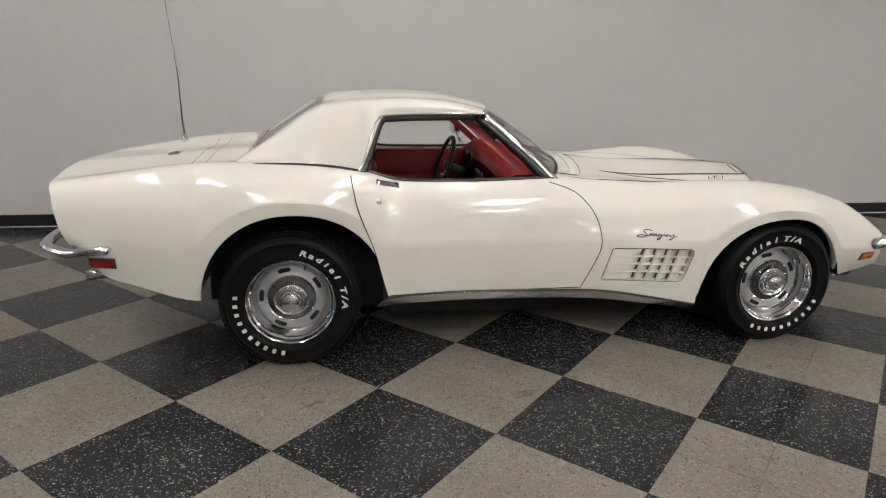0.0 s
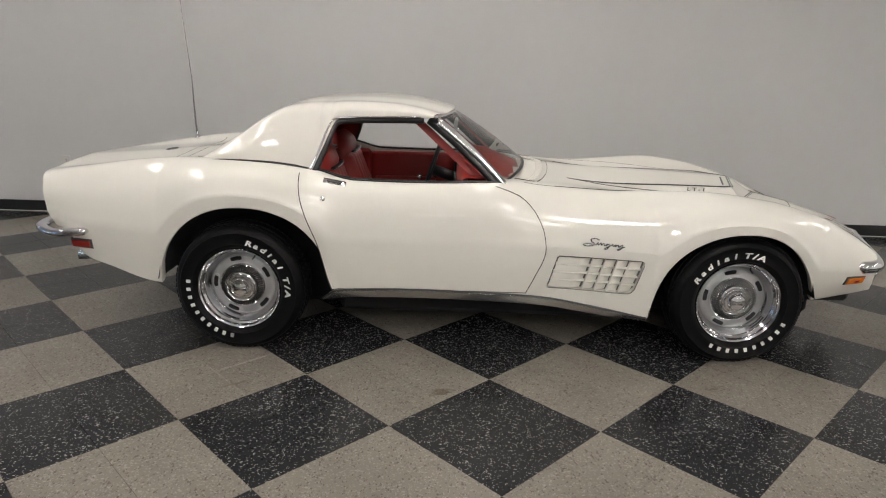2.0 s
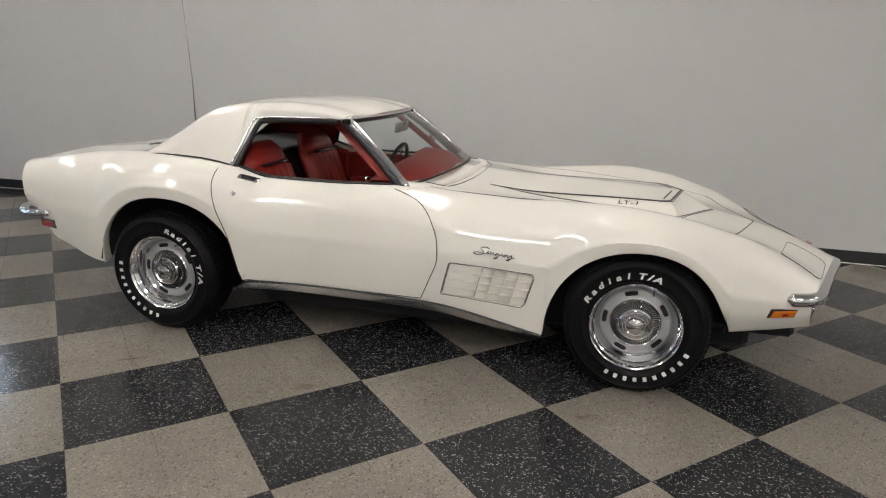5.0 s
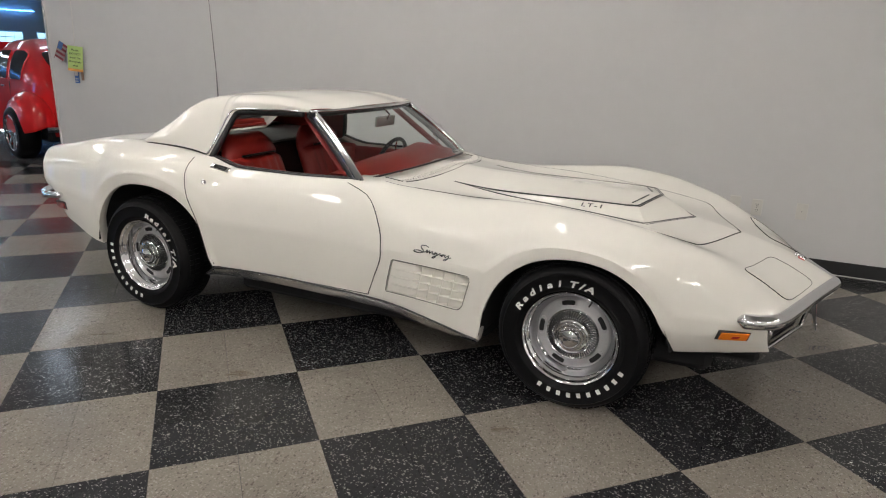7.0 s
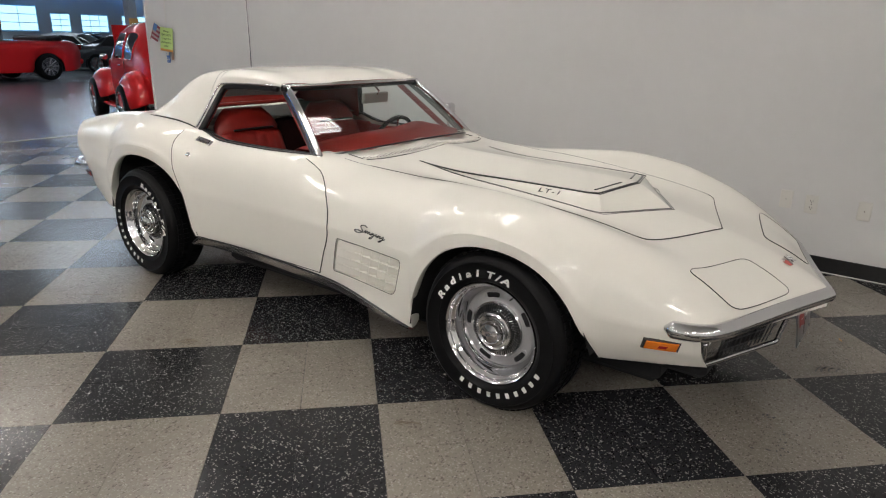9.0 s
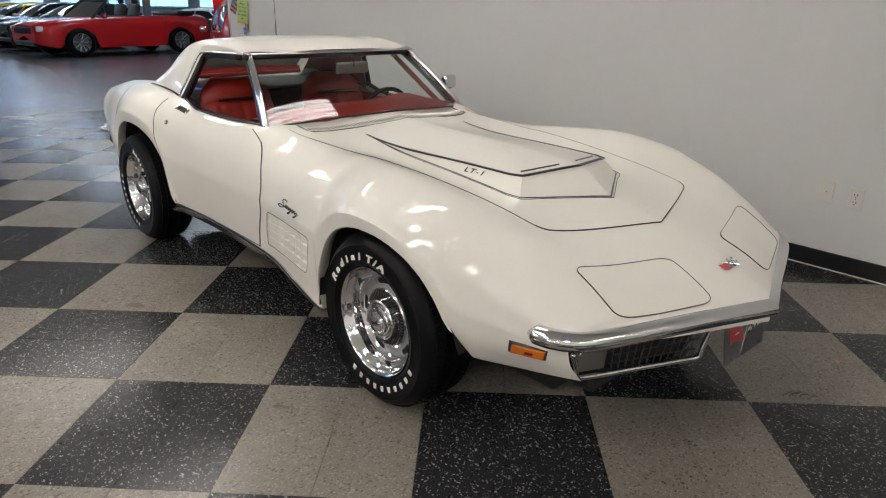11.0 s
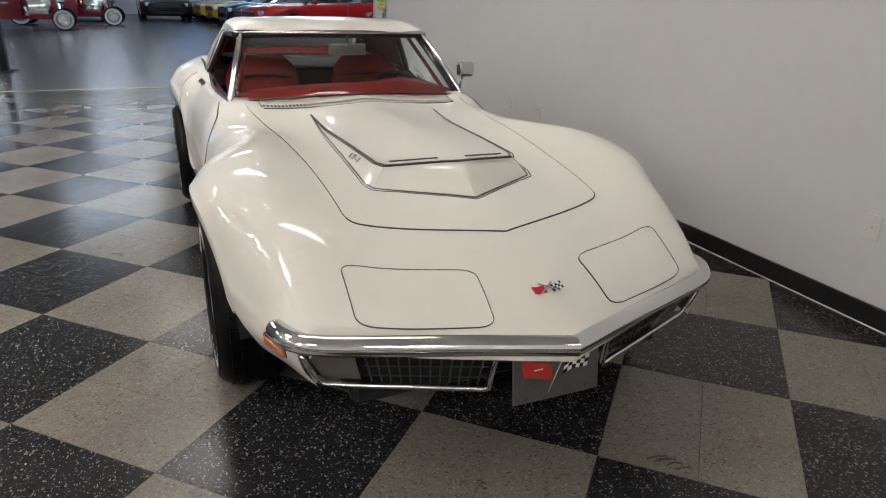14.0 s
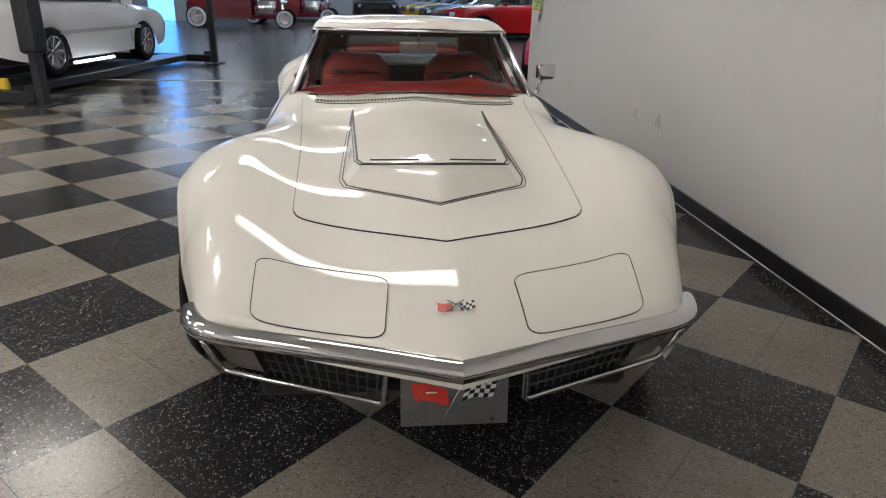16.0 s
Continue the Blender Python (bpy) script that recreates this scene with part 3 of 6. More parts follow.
part("header_trim", tube([WS_TOP(0.51 * u / 12) + Vector((0.004, 0, -0.002)) for u in range(-12, 13)], 0.011, sides=8, flat=0.6), CHROME, car, "chrome windshield header trim", smooth=50)
part("windshield_seal", tube([WS_BASE(0.62 * u / 16) + Vector((0.004, 0, -0.006)) for u in range(-16, 17)], 0.010, sides=8, flat=0.5), BLACK, car, smooth=50)


# interior
dash_rows = []
for y in np.linspace(-0.61, 0.61, 25):
    b = WS_BASE(y)
    hump = 0.035 * math.exp(-((y - 0.36) / 0.16) ** 2)
    dash_rows.append([(b.x - 0.012, y, b.z - 0.035), (b.x - 0.06, y, b.z - 0.012), (0.02 + 0.1 * (b.x - 0.1), y, b.z + 0.012 + hump * 0.6), (-0.10, y, b.z + 0.012 + hump), (-0.14, y, b.z - 0.01 + hump), (-0.15, y, b.z - 0.06), (-0.10, y, b.z - 0.10), (-0.06, y, 0.60), (-0.02, y, 0.45)])
dash = part("dashboard", grid_mesh(dash_rows), RED_VINYL, car, "padded red vinyl dashboard", smooth=50)
for k, (y, r) in enumerate(((0.28, 0.055), (0.44, 0.055), (0.02, 0.03), (-0.06, 0.03), (0.09, 0.03))):
    bm = lathe([(r, 0.0), (r, -0.012), (r - 0.008, -0.014), (r - 0.01, -0.004), (0, -0.004)], 24)
    bm.transform(Matrix.Translation((-0.15, y, 0.80 - 0.05 * (k > 1))) @ Matrix.Rotation(radians(-90), 4, "Z"))
    part("gauge", bm, BLACK, dash, "round black gauge", smooth=40)
part("console", box((0.85, 0.16, 0.30), (-0.45, 0, 0.50), 0.03, segments=2), BLACK, car, "black centre console", smooth=60)
part("shifter", tube([(-0.35, 0.0, 0.62), (-0.37, 0.0, 0.74), (-0.37, 0, 0.77)], 0.012, sides=8, taper=[0.6, 0.6, 1.6]), CHROME, car, smooth=60)
part("cabin_floor", box((0.75, 1.2, 0.03), (-0.35, 0, 0.30), 0.005), CARPET, car, "dark carpeted cabin floor")
part("bulkhead", box((0.04, 0.98, 0.60), (-0.98, 0, 0.60), 0.02), CARPET, car, "dark carpeted rear bulkhead")
for sign in (-1, 1):
    panel = part("door_panel", box((0.80, 0.05, 0.50), (-0.345, sign * 0.625, 0.575), 0.02, segments=2), RED_VINYL, car, "red vinyl inner door panel", smooth=60)
    part("quarter_trim", box((0.2, 0.05, 0.20), (-0.84, sign * 0.625, 0.74), 0.02), RED_VINYL, panel)
    part("armrest", box((0.42, 0.06, 0.05), (-0.5, sign * 0.555, 0.64), 0.02, segments=2), RED_VINYL, panel, smooth=60)
    part("window_crank", tube([(-0.3, sign * 0.565, 0.66), (-0.3, sign * 0.55, 0.66), (-0.25, sign * 0.545, 0.70)], 0.007, sides=6), CHROME, panel)
    part("belt_chrome", tube([(x, sign * 0.625, keyed(x, CREST_Z) + 0.006) for x in np.linspace(-0.88, 0.03, 14)], 0.005, sides=6), BLACK, panel)
    rows = [[WS_BASE(0.62 * sign).lerp(WS_TOP(0.50 * sign), s) + Vector((-0.05 - d, -0.03 * sign - 0.01 * sign * (d > 0.02), -0.02)) for d in (0.0, 0.03, 0.06)] for s in np.linspace(0, 1, 6)]
    part("pillar_cover", grid_mesh(rows), RED_PLASTIC, car, "red inner windshield pillar cover", smooth=60)

# headliner and inner roof sides
bm = bmesh.new()
for sign in (1, -1):
    secs = [roof_section(x) for x in RX]
    rows = [[(p.x, (p.y - 0.03) * sign if p.y > 0.04 else p.y * sign, p.z - 0.028) for p in s] for s in secs]
    grid_mesh(rows, bm, keep=lambda i, j: not (RX[i + 1] < -1.06 and j > 15) and -1.36 < RX[i] < -0.27)
part("headliner", merged(bm), RED_PLASTIC, car, "dark red headliner inside the hardtop", smooth=50)


def seat(y):
    """A high-backed bucket seat: pleated back with a slot, cushion, shell."""
    s = part("seat", box((0.50, 0.47, 0.14), (-0.52, y, 0.43), 0.05, segments=3), RED_VINYL, car, "red pleated vinyl bucket seat", smooth=60)
    lean = radians(20)

    def at(u, v, d):
        w = 0.245 * (1 - 0.10 * v) * (1 - max(0, (v - 0.72) / 0.28) ** 2.6 * 0.42)
        h = 0.60 * v
        p = Vector((-d, y + u * w, h))
        return Vector((-0.72 - math.sin(lean) * h + math.cos(lean) * d, p.y, 0.42 + math.cos(lean) * h + math.sin(lean) * d))
    front, back = [], []
    for v in np.linspace(0, 1, 25):
        fr, bk = [], []
        for u in np.linspace(-1, 1, 41):
            pad = 0.055 * (1 - abs(u) ** 4) * min(1, (1 - v) * 9) ** 0.5
            wing = 0.03 * max(0, (abs(u) - 0.6) / 0.4) * (1 - abs(u) ** 10)
            pleat = 0.006 * abs(math.sin(u * 10)) * (v < 0.74) * (abs(u) < 0.75)
            fr.append(at(u, v, 0.02 + pad + wing * (v < 0.75) + pleat - 0.014 * (0.73 < v < 0.77)))
            bk.append(at(u, v, -0.05 * (1 - abs(u) ** 6) * min(1, (1 - v) * 6) ** 0.5))
        front.append(fr), back.append(bk)
    bm = grid_mesh(front)
    grid_mesh(back, bm)
    grid_mesh([front[-1], back[-1]], bm), grid_mesh([[r[0] for r in front], [r[0] for r in back]], bm), grid_mesh([[r[-1] for r in front], [r[-1] for r in back]], bm)
    part("backrest", merged(bm), RED_VINYL, s, smooth=60)
    part("belt_slot", tube([at(u, 0.755, 0.082 * (1 - abs(u) ** 4) + 0.004) for u in np.linspace(-0.62, 0.62, 12)], 0.012, sides=8, flat=0.5), BLACK, s, "dark belt slot in the backrest", smooth=60)
    part("slot_trim", tube([at(u, 0.742, 0.088 * (1 - abs(u) ** 4) + 0.004) for u in np.linspace(-0.62, 0.62, 12)], 0.003, sides=6), CHROME, s)


for y in (-0.33, 0.35):
    seat(y)
# steering wheel
bm = bmesh.new()
wm = Matrix.Translation((-0.315, 0.36, 0.750)) @ Matrix.Rotation(radians(-72), 4, "Y")
tube([wm @ Vector((0.19 * math.cos(a), 0.19 * math.sin(a), 0)) for a in np.linspace(0, math.tau, 40)[:-1]], 0.013, bm, sides=10, closed=True, up=Vector((1, 0, 0.3)))
steer = part("steering_wheel", bm, BLACK, car, "black rimmed steering wheel", smooth=60)
for a in (0.3, math.pi - 0.3, -math.pi / 2):
    part("spoke", tube([wm @ Vector((0, 0, -0.02)), wm @ Vector((0.18 * math.cos(a + math.pi / 2), 0.18 * math.sin(a + math.pi / 2), 0))], 0.009, sides=6, flat=0.4), STEEL, steer)
part("steering_hub", tube([wm @ Vector((0, 0, 0.0)), wm @ Vector((0, 0, -0.22))], 0.035, sides=14), BLACK, steer, smooth=50)
rm = Vector((-0.16, 0.04, 1.075))
rvm = part("inner_mirror", box((0.02, 0.21, 0.062), rm, 0.009, segments=2, turn=Matrix.Rotation(radians(8), 3, "Y")), material("mirror_back", (0.30, 0.31, 0.29), 0.3, vary=0.05, scale=20), car, "rear-view mirror under the header", smooth=60)
part("mirror_arm", tube([rm + Vector((0.012, 0, 0.01)), rm + Vector((0.03, 0, 0.04)), rm + Vector((-0.02, 0, 0.085))], 0.006, sides=6), CHROME, rvm)
SHELF = material("shelf_cloth", (0.16, 0.155, 0.15), 0.9, vary=0.15, scale=30)
part("rear_shelf", grid_mesh([[Vector((x, y, max(keyed(x, MIDDLE_Z), keyed(x, VALLEY_Z)) + 0.012 + 0.02 * (abs(y) > 0.5))) for y in np.linspace(-0.56, 0.56, 9)] for x in np.linspace(-1.40, -0.89, 8)]), SHELF, car, "grey cloth shelf behind the seats", smooth=60)

# wheels
def ring_letters(body, radius, size, centre, step, y):
    """Letters standing round a circle, read clockwise, facing -y; # stands for a plain bar."""
    bm = bmesh.new()
    total = len(body) - 1
    for k, ch in enumerate(body):
        if ch == " ":
            continue
        a = radians(centre + step * (total / 2 - k))
        turn = Matrix(((math.sin(a), math.cos(a), 0, radius * math.cos(a)), (0, 0, -1, y), (-math.cos(a), math.sin(a), 0, radius * math.sin(a)), (0, 0, 0, 1)))
        if ch == "#":
            tall = 0.86 if k < 3 else 0.66
            one = box((size * 0.52, size * tall, 0.003), (0, (tall - 0.72) * size / 2, 0), bevel=0.0008)
        else:
            one = text_mesh(ch, size, 0.0015, shear=0.18, extra=0.0012)
            one.transform(Matrix.Diagonal((1.45, 1, 1, 1)))
        one.transform(turn)
        me = bpy.data.meshes.new("letter")
        one.to_mesh(me), one.free()
        bm.from_mesh(me)
        bpy.data.meshes.remove(me)
    return bm


def wheel(x, sign, track, width, marks):
    """A deep-dished rally wheel; marks: middle and step, in degrees, of the three runs of sidewall letters."""
    w = part("wheel", lathe([(0.154, 0.02), (0.157, -0.020), (0.163, -0.026), (0.171, -0.034), (0.178, -0.050), (0.1805, -0.068), (0.185, -0.078), (0.191, -0.082), (0.196, -0.092), (0.199, -0.102), (0.2045, -0.106), (0.209, -0.098), (0.2095, -0.084)], 72), CHROME, car, "slotted silver rally wheel with deep chrome trim ring", smooth=60)
    w.matrix_basis = pose(x, sign * track, TYRE_R - 0.002, 0, 0, 0 if sign < 0 else 180)
    t = width / 2
    prof = [(0.204, t - 0.028), (0.214, t - 0.008), (0.226, t - 0.002), (0.2315, t + 0.001), (0.234, t - 0.0005), (0.262, t + 0.004), (0.283, t + 0.0025), (0.2865, t + 0.0045), (0.290, t - 0.001), (0.295, t - 0.004), (0.308, t - 0.014), (0.318, t - 0.032), (0.323, t - 0.052), (TYRE_R, t - 0.07)]
    prof = prof + [(r, -h) for r, h in prof[::-1]]
    tyre = part("tyre", lathe(prof, 80), RUBBER, w, "black radial tyre with raised white lettering", smooth=50)
    # tread blocks along both shoulders
    bm = bmesh.new()
    for k in range(72):
        a = k * math.tau / 72
        for h in (-t + 0.05, -t + 0.082, -0.03, 0.03, t - 0.082, t - 0.05):
            turn = Matrix(((-math.sin(a), 0, math.cos(a)), (0, 1, 0), (math.cos(a), 0, math.sin(a))))
            r = TYRE_R + (0.0015 if abs(h) < t - 0.06 else -0.0035)
            box((0.021, 0.026, 0.008), (r * math.cos(a), h, r * math.sin(a)), bm=bm, turn=turn)
    tagged(part("tread_block", bm, RUBBER, tyre), kind="stuff")
    (word_at, word_step), (code_at, code_step), (brand_at, brand_step) = marks
    part("tyre_lettering", ring_letters("Radial", 0.246, 0.036, word_at, word_step, -t - 0.003), LETTER, tyre, "raised white letters on the sidewall", smooth=20)
    part("tyre_lettering", ring_letters("T/A", 0.246, 0.038, code_at, code_step, -t - 0.003), LETTER, tyre, "raised white letters on the sidewall", smooth=20)
    tagged(part("tyre_brand_mark", ring_letters("##########", 0.249, 0.032, brand_at, brand_step, -t - 0.002), LETTER, tyre, "raised white brand marks on the sidewall"), kind="stuff")
    # painted centre, set deep behind the trim ring
    part("rim", lathe([(0.159, -0.022), (0.156, -0.029), (0.150, -0.033), (0.134, -0.036), (0.121, -0.0355), (0.114, -0.040), (0.108, -0.036), (0.1, -0.03)], 72), RALLY, w, "silver painted wheel centre", smooth=40)
    for k in range(5):
        a = math.tau * k / 5 + radians(30)
        slot = []
        for q in range(-3, 4):
            b = a + q * 0.068
            slot.append((0.1385 * math.cos(b), -0.0352, 0.1385 * math.sin(b)))
        part("slot", tube(slot, 0.0115, sides=8, flat=0.25, up=Vector((0, 1, 0)), taper=[0.75, 1, 1, 1, 1, 1, 0.75]), WELL, w, "dark open slot", smooth=60)
        part("slot_lip", tube([(r_ * math.cos(b), -0.036, r_ * math.sin(b)) for r_, b in [(0.151, a + q * 0.062) for q in range(-4, 5)] + [(0.1385, a + 0.31)] + [(0.126, a + q * 0.062) for q in range(4, -5, -1)] + [(0.1385, a - 0.31)]], 0.0018, sides=5, closed=True, up=Vector((0, 1, 0))), RALLY, w, smooth=60)
    # turbine ring in two steps, rising to the cap
    part("hub_ring", lathe([(0.112, -0.036), (0.114, -0.046), (0.110, -0.050), (0.105, -0.047), (0.081, -0.050), (0.079, -0.058), (0.0755, -0.074), (0.071, -0.078), (0.066, -0.075), (0.052, -0.077), (0.05, -0.08)], 56), CHROME, w, "chrome turbine ring", smooth=35)
    bm = bmesh.new()
    for k in range(56):
        a = math.tau * k / 56
        turn = Matrix(((math.cos(a), 0, -math.sin(a)), (0, 1, 0), (math.sin(a), 0, math.cos(a)))) @ Matrix.Rotation(0.28, 3, "Y")
        box((0.025, 0.010, 0.0036), (0.093 * math.cos(a), -0.0505, 0.093 * math.sin(a)), bm=bm, turn=turn)
        turn = Matrix(((math.cos(a), 0, -math.sin(a)), (0, 1, 0), (math.sin(a), 0, math.cos(a)))) @ Matrix.Rotation(0.10, 3, "X")
        box((0.006, 0.020, 0.0034), (0.0785 * math.cos(a), -0.065, 0.0785 * math.sin(a)), bm=bm, turn=turn)
    tagged(part("turbine_fin", bm, CHROME, w), kind="stuff")
    part("fin_shadow", lathe([(0.106, -0.0482), (0.0805, -0.0512), (0.0793, -0.057), (0.0768, -0.073)], 40), WELL, w)
    part("hub_cap", lathe([(0.06, -0.072), (0.059, -0.080), (0.055, -0.086), (0.047, -0.087), (0.044, -0.098), (0.040, -0.105), (0.037, -0.102), (0.032, -0.104), (0.016, -0.110), (0.0, -0.112)], 48), CHROME, w, "chrome hub cap", smooth=35)
    part("valve", tube([(0.165 * math.cos(1.15), -0.03, 0.165 * math.sin(1.15)), (0.158 * math.cos(1.15), -0.066, 0.158 * math.sin(1.15))], 0.004, sides=6), BLACK, w)
    return w


for sign in (-1, 1):
    wheel(AXLE_R, sign, 0.762, 0.235, ((52.5, 9.0), (5.5, 8.6), (215.5, 9.8)))
    wheel(AXLE_F, sign, 0.760, 0.235, ((127.5, 10.0), (81, 8.2), (-70, 10.2)))


VENT_DARK = material("vent_grey", (0.19, 0.19, 0.19), 0.7)
GRILLE = material("grille_metal", (0.07, 0.07, 0.072), 0.35, 0.7, vary=0.15, scale=15)
SCRIPT = material("script_metal", (0.20, 0.20, 0.21), 0.2, 1.0)


# panels that lie on the shell: doors, hood, lamp covers, with dark gaps round them
def gap_on_side(points, sign, name="panel_gap", width=0.0042, lift=0.0035):
    pts, nos = zip(*[side_point(x, z, sign) for x, z in points])
    return part(name, ribbon(pts, nos, width, lift), SEAM, car)


def gap_on_top(points, closed=False, width=0.006, lift=0.0035, parent=None, mat=None, name="panel_gap"):
    pts, nos = zip(*[top_point(x, y) for x, y in points])
    return part(name, ribbon(pts, nos, width, lift, closed=closed), mat or SEAM, parent or car)


DOOR_REAR = ((0.315, -0.762), (0.42, -0.788), (0.55, -0.822), (0.669, -0.868), (0.76, -0.900), (0.815, -0.912), (0.89, -0.925))
DOOR_FRONT = ((0.315, 0.218), (0.40, 0.255), (0.545, 0.304), (0.62, 0.295), (0.70, 0.262), (0.76, 0.215), (0.80, 0.160), (0.842, 0.03))
for sign in (-1, 1):
    rows = []
    for i in range(25):
        v = i / 24
        row = []
        for j in range(41):
            u = j / 40
            zr, zf = 0.317 + v * (0.885 - 0.317), 0.312 + v * (0.836 - 0.312)
            xr, xf = keyed(zr, DOOR_REAR), keyed(zf, DOOR_FRONT)
            x = xr + (xf - xr) * u
            top = keyed(x, CREST_Z) - 0.012
            z = 0.315 + v * (top - 0.315)
            x = keyed(z, DOOR_REAR) + (keyed(z, DOOR_FRONT) - keyed(z, DOOR_REAR)) * u
            row.append(side_point(x, z, sign, 0.0022)[0])
        rows.append(row)
    door = part("door", grid_mesh(rows) if sign < 0 else grid_mesh(rows[::-1]), PAINT, car, "white door with a flush handle", smooth=60)
    gap_on_side([(keyed(z, DOOR_REAR), z) for z in np.linspace(0.315, 0.885, 24)], sign)
    gap_on_side([(keyed(z, DOOR_FRONT), z) for z in np.linspace(0.312, 0.836, 26)], sign)
    gap_on_side([(x, 0.314) for x in np.linspace(-0.762, 0.218, 20)], sign, lift=0.0028)
    # flush handle flap and lock
    def flap(grow, lift):
        return grid_mesh([[side_point(-0.752 + grow * 0.055 * u, 0.841 - 0.011 * u * grow + 0.0095 * grow * v, sign, lift * (1 if abs(u) < 1 and abs(v) < 1 else 0.4))[0] for u in (-1, -0.9, -0.5, 0, 0.5, 0.9, 1)] for v in (-1, -0.8, 0, 0.8, 1)])
    handle = part("door_handle", flap(1.0, 0.006), CHROME, door, "chrome press-flap door handle", smooth=50)
    part("handle_recess", flap(0.72, 0.009), BLACK, door)
    p, no = side_point(-0.80, 0.772, sign)
    bm = lathe([(0.0125, 0), (0.0125, -0.005), (0.009, -0.007), (0.006, -0.005), (0, -0.005)], 20)
    bm.transform(Matrix.Translation(p) @ (Vector((0, -1, 0)).rotation_difference(no)).to_matrix().to_4x4())
    part("door_lock", bm, CHROME, door, "round chrome lock", smooth=40)
    # sill trim
    xs = np.linspace(-0.81, 0.82, 30)
    SILL_T = ((-0.81, 0.262), (-0.74, 0.306), (-0.62, 0.314), (-0.4, 0.316), (0.22, 0.301), (0.62, 0.252), (0.82, 0.216))
    SILL_B = ((-0.81, 0.250), (-0.74, 0.262), (-0.62, 0.267), (-0.4, 0.268), (0.22, 0.254), (0.62, 0.213), (0.82, 0.198))
    rows = []
    for x in xs:
        zt, zb = keyed(x, SILL_T), keyed(x, SILL_B)
        yt = keyed(x, BOTTOM_Y) + 0.008
        rows.append([(x, sign * (yt + d), zb + (zt - zb) * f) for d, f in ((-0.03, 1.0), (0.004, 1.0), (0.008, 0.93), (0.003, 0.86), (0.0, 0.82), (-0.006, 0.3), (-0.012, 0.0), (-0.04, -0.02))])
    part("rocker_trim", grid_mesh(rows), STEEL, car, "ribbed bright metal rocker panel trim", smooth=40)
    part("rocker_gap", tube([(x, sign * (keyed(x, BOTTOM_Y) + 0.012), keyed(x, SILL_T) + 0.002) for x in xs], 0.0045, sides=6), BLACK, car)

    # fender vent: a recess with four rows of ramps that dip towards the front, behind ribs and slanted bars
    def vent_at(u, v, lift):
        (x0, z0), (x1, z1), (x2, z2), (x3, z3) = VENT
        x = (x0 + (x1 - x0) * u) * (1 - v) + (x3 + (x2 - x3) * u) * v
        z = (z0 + (z1 - z0) * u) * (1 - v) + (z3 + (z2 - z3) * u) * v
        return side_point(x, z, sign, lift)[0]
    outline = [(u, 0) for u in np.linspace(0.015, 0.93, 12)] + [(0.965, 0.02), (0.985, 0.07), (1, 0.16)] + [(1, v) for v in np.linspace(0.25, 0.86, 6)] + [(0.99, 0.94), (0.97, 0.985), (0.945, 1)] + [(u, 1) for u in np.linspace(0.9, 0.015, 12)] + [(0, 0.96)] + [(0, v) for v in np.linspace(0.85, 0.15, 5)] + [(0, 0.04)]

    def grown(u, v, f):
        return max(-0.12, min(1.12, 0.5 + (u - 0.5) * (1 + 0.24 * f))), 0.5 + (v - 0.5) * (1 + 0.52 * f)
    vent = part("fender_vent", grid_mesh([[vent_at(*grown(u, v, f), 0.0008 + 0.0007 * (f < 0.6)) for u, v in outline + outline[:1]] for f in (0, 0.25, 0.5, 0.75, 1)]), PAINT, car, "body-coloured fender vent with a grid of louvres", smooth=60)
    part("vent_wall", grid_mesh([[vent_at(u, v, h) for u, v in outline + outline[:1]] for h in (0.0015, 0.0, -0.034)]), PAINT, vent, smooth=40)
    # dark grey sheet: the shade deep in the louvres, put into colour
    part("vent_shade_back", grid_mesh([[vent_at(u, v, -0.0335) for u in np.linspace(0, 1, 14)] for v in np.linspace(0, 1, 6)]), VENT_DARK, vent)
    part("vent_gap", tube([vent_at(*grown(u, v, 0.035), 0.0012) for u, v in outline], 0.0016, sides=5, closed=True), SEAM, vent)
    us = (0.405, 0.545, 0.685, 0.825, 0.985)
    for r in range(4):
        v0, v1 = 0.025 + r * 0.2375, 0.025 + (r + 1) * 0.2375
        for u0, u1 in [(0.012, us[0])] + list(zip(us, us[1:])):
            wide = u0 < 0.1
            def dip(a):
                return -0.0015 - 0.030 * (max(0, (a - 0.68) / 0.32) ** 1.3 if wide else a ** 1.3)
            cell = [[vent_at(u0 + (u1 - u0) * a, v0 + (v1 - v0) * b, dip(a)) for a in np.linspace(0.0, 0.95, 10)] for b in (0.0, 0.5, 1.0)]
            part("louvre", grid_mesh(cell), PAINT, vent, smooth=60)
        if r:
            rib = [[vent_at(u, v0 + d, h) for u in np.linspace(0.01, 0.985, 12)] for d, h in ((-0.012, -0.032), (-0.012, -0.002), (-0.004, 0.0005), (0.008, 0.0005), (0.014, -0.002), (0.014, -0.032))]
            part("vent_rib", grid_mesh(rib), PAINT, vent, smooth=50)
    for u in us[:4]:
        part("vent_bar", grid_mesh([[vent_at(u + d, v, h) for v in np.linspace(0.01, 0.99, 8)] for d, h in ((-0.003, -0.012), (-0.003, -0.002), (0.002, 0.0), (0.008, 0.0), (0.012, -0.002), (0.012, -0.008))]), PAINT, vent, smooth=50)

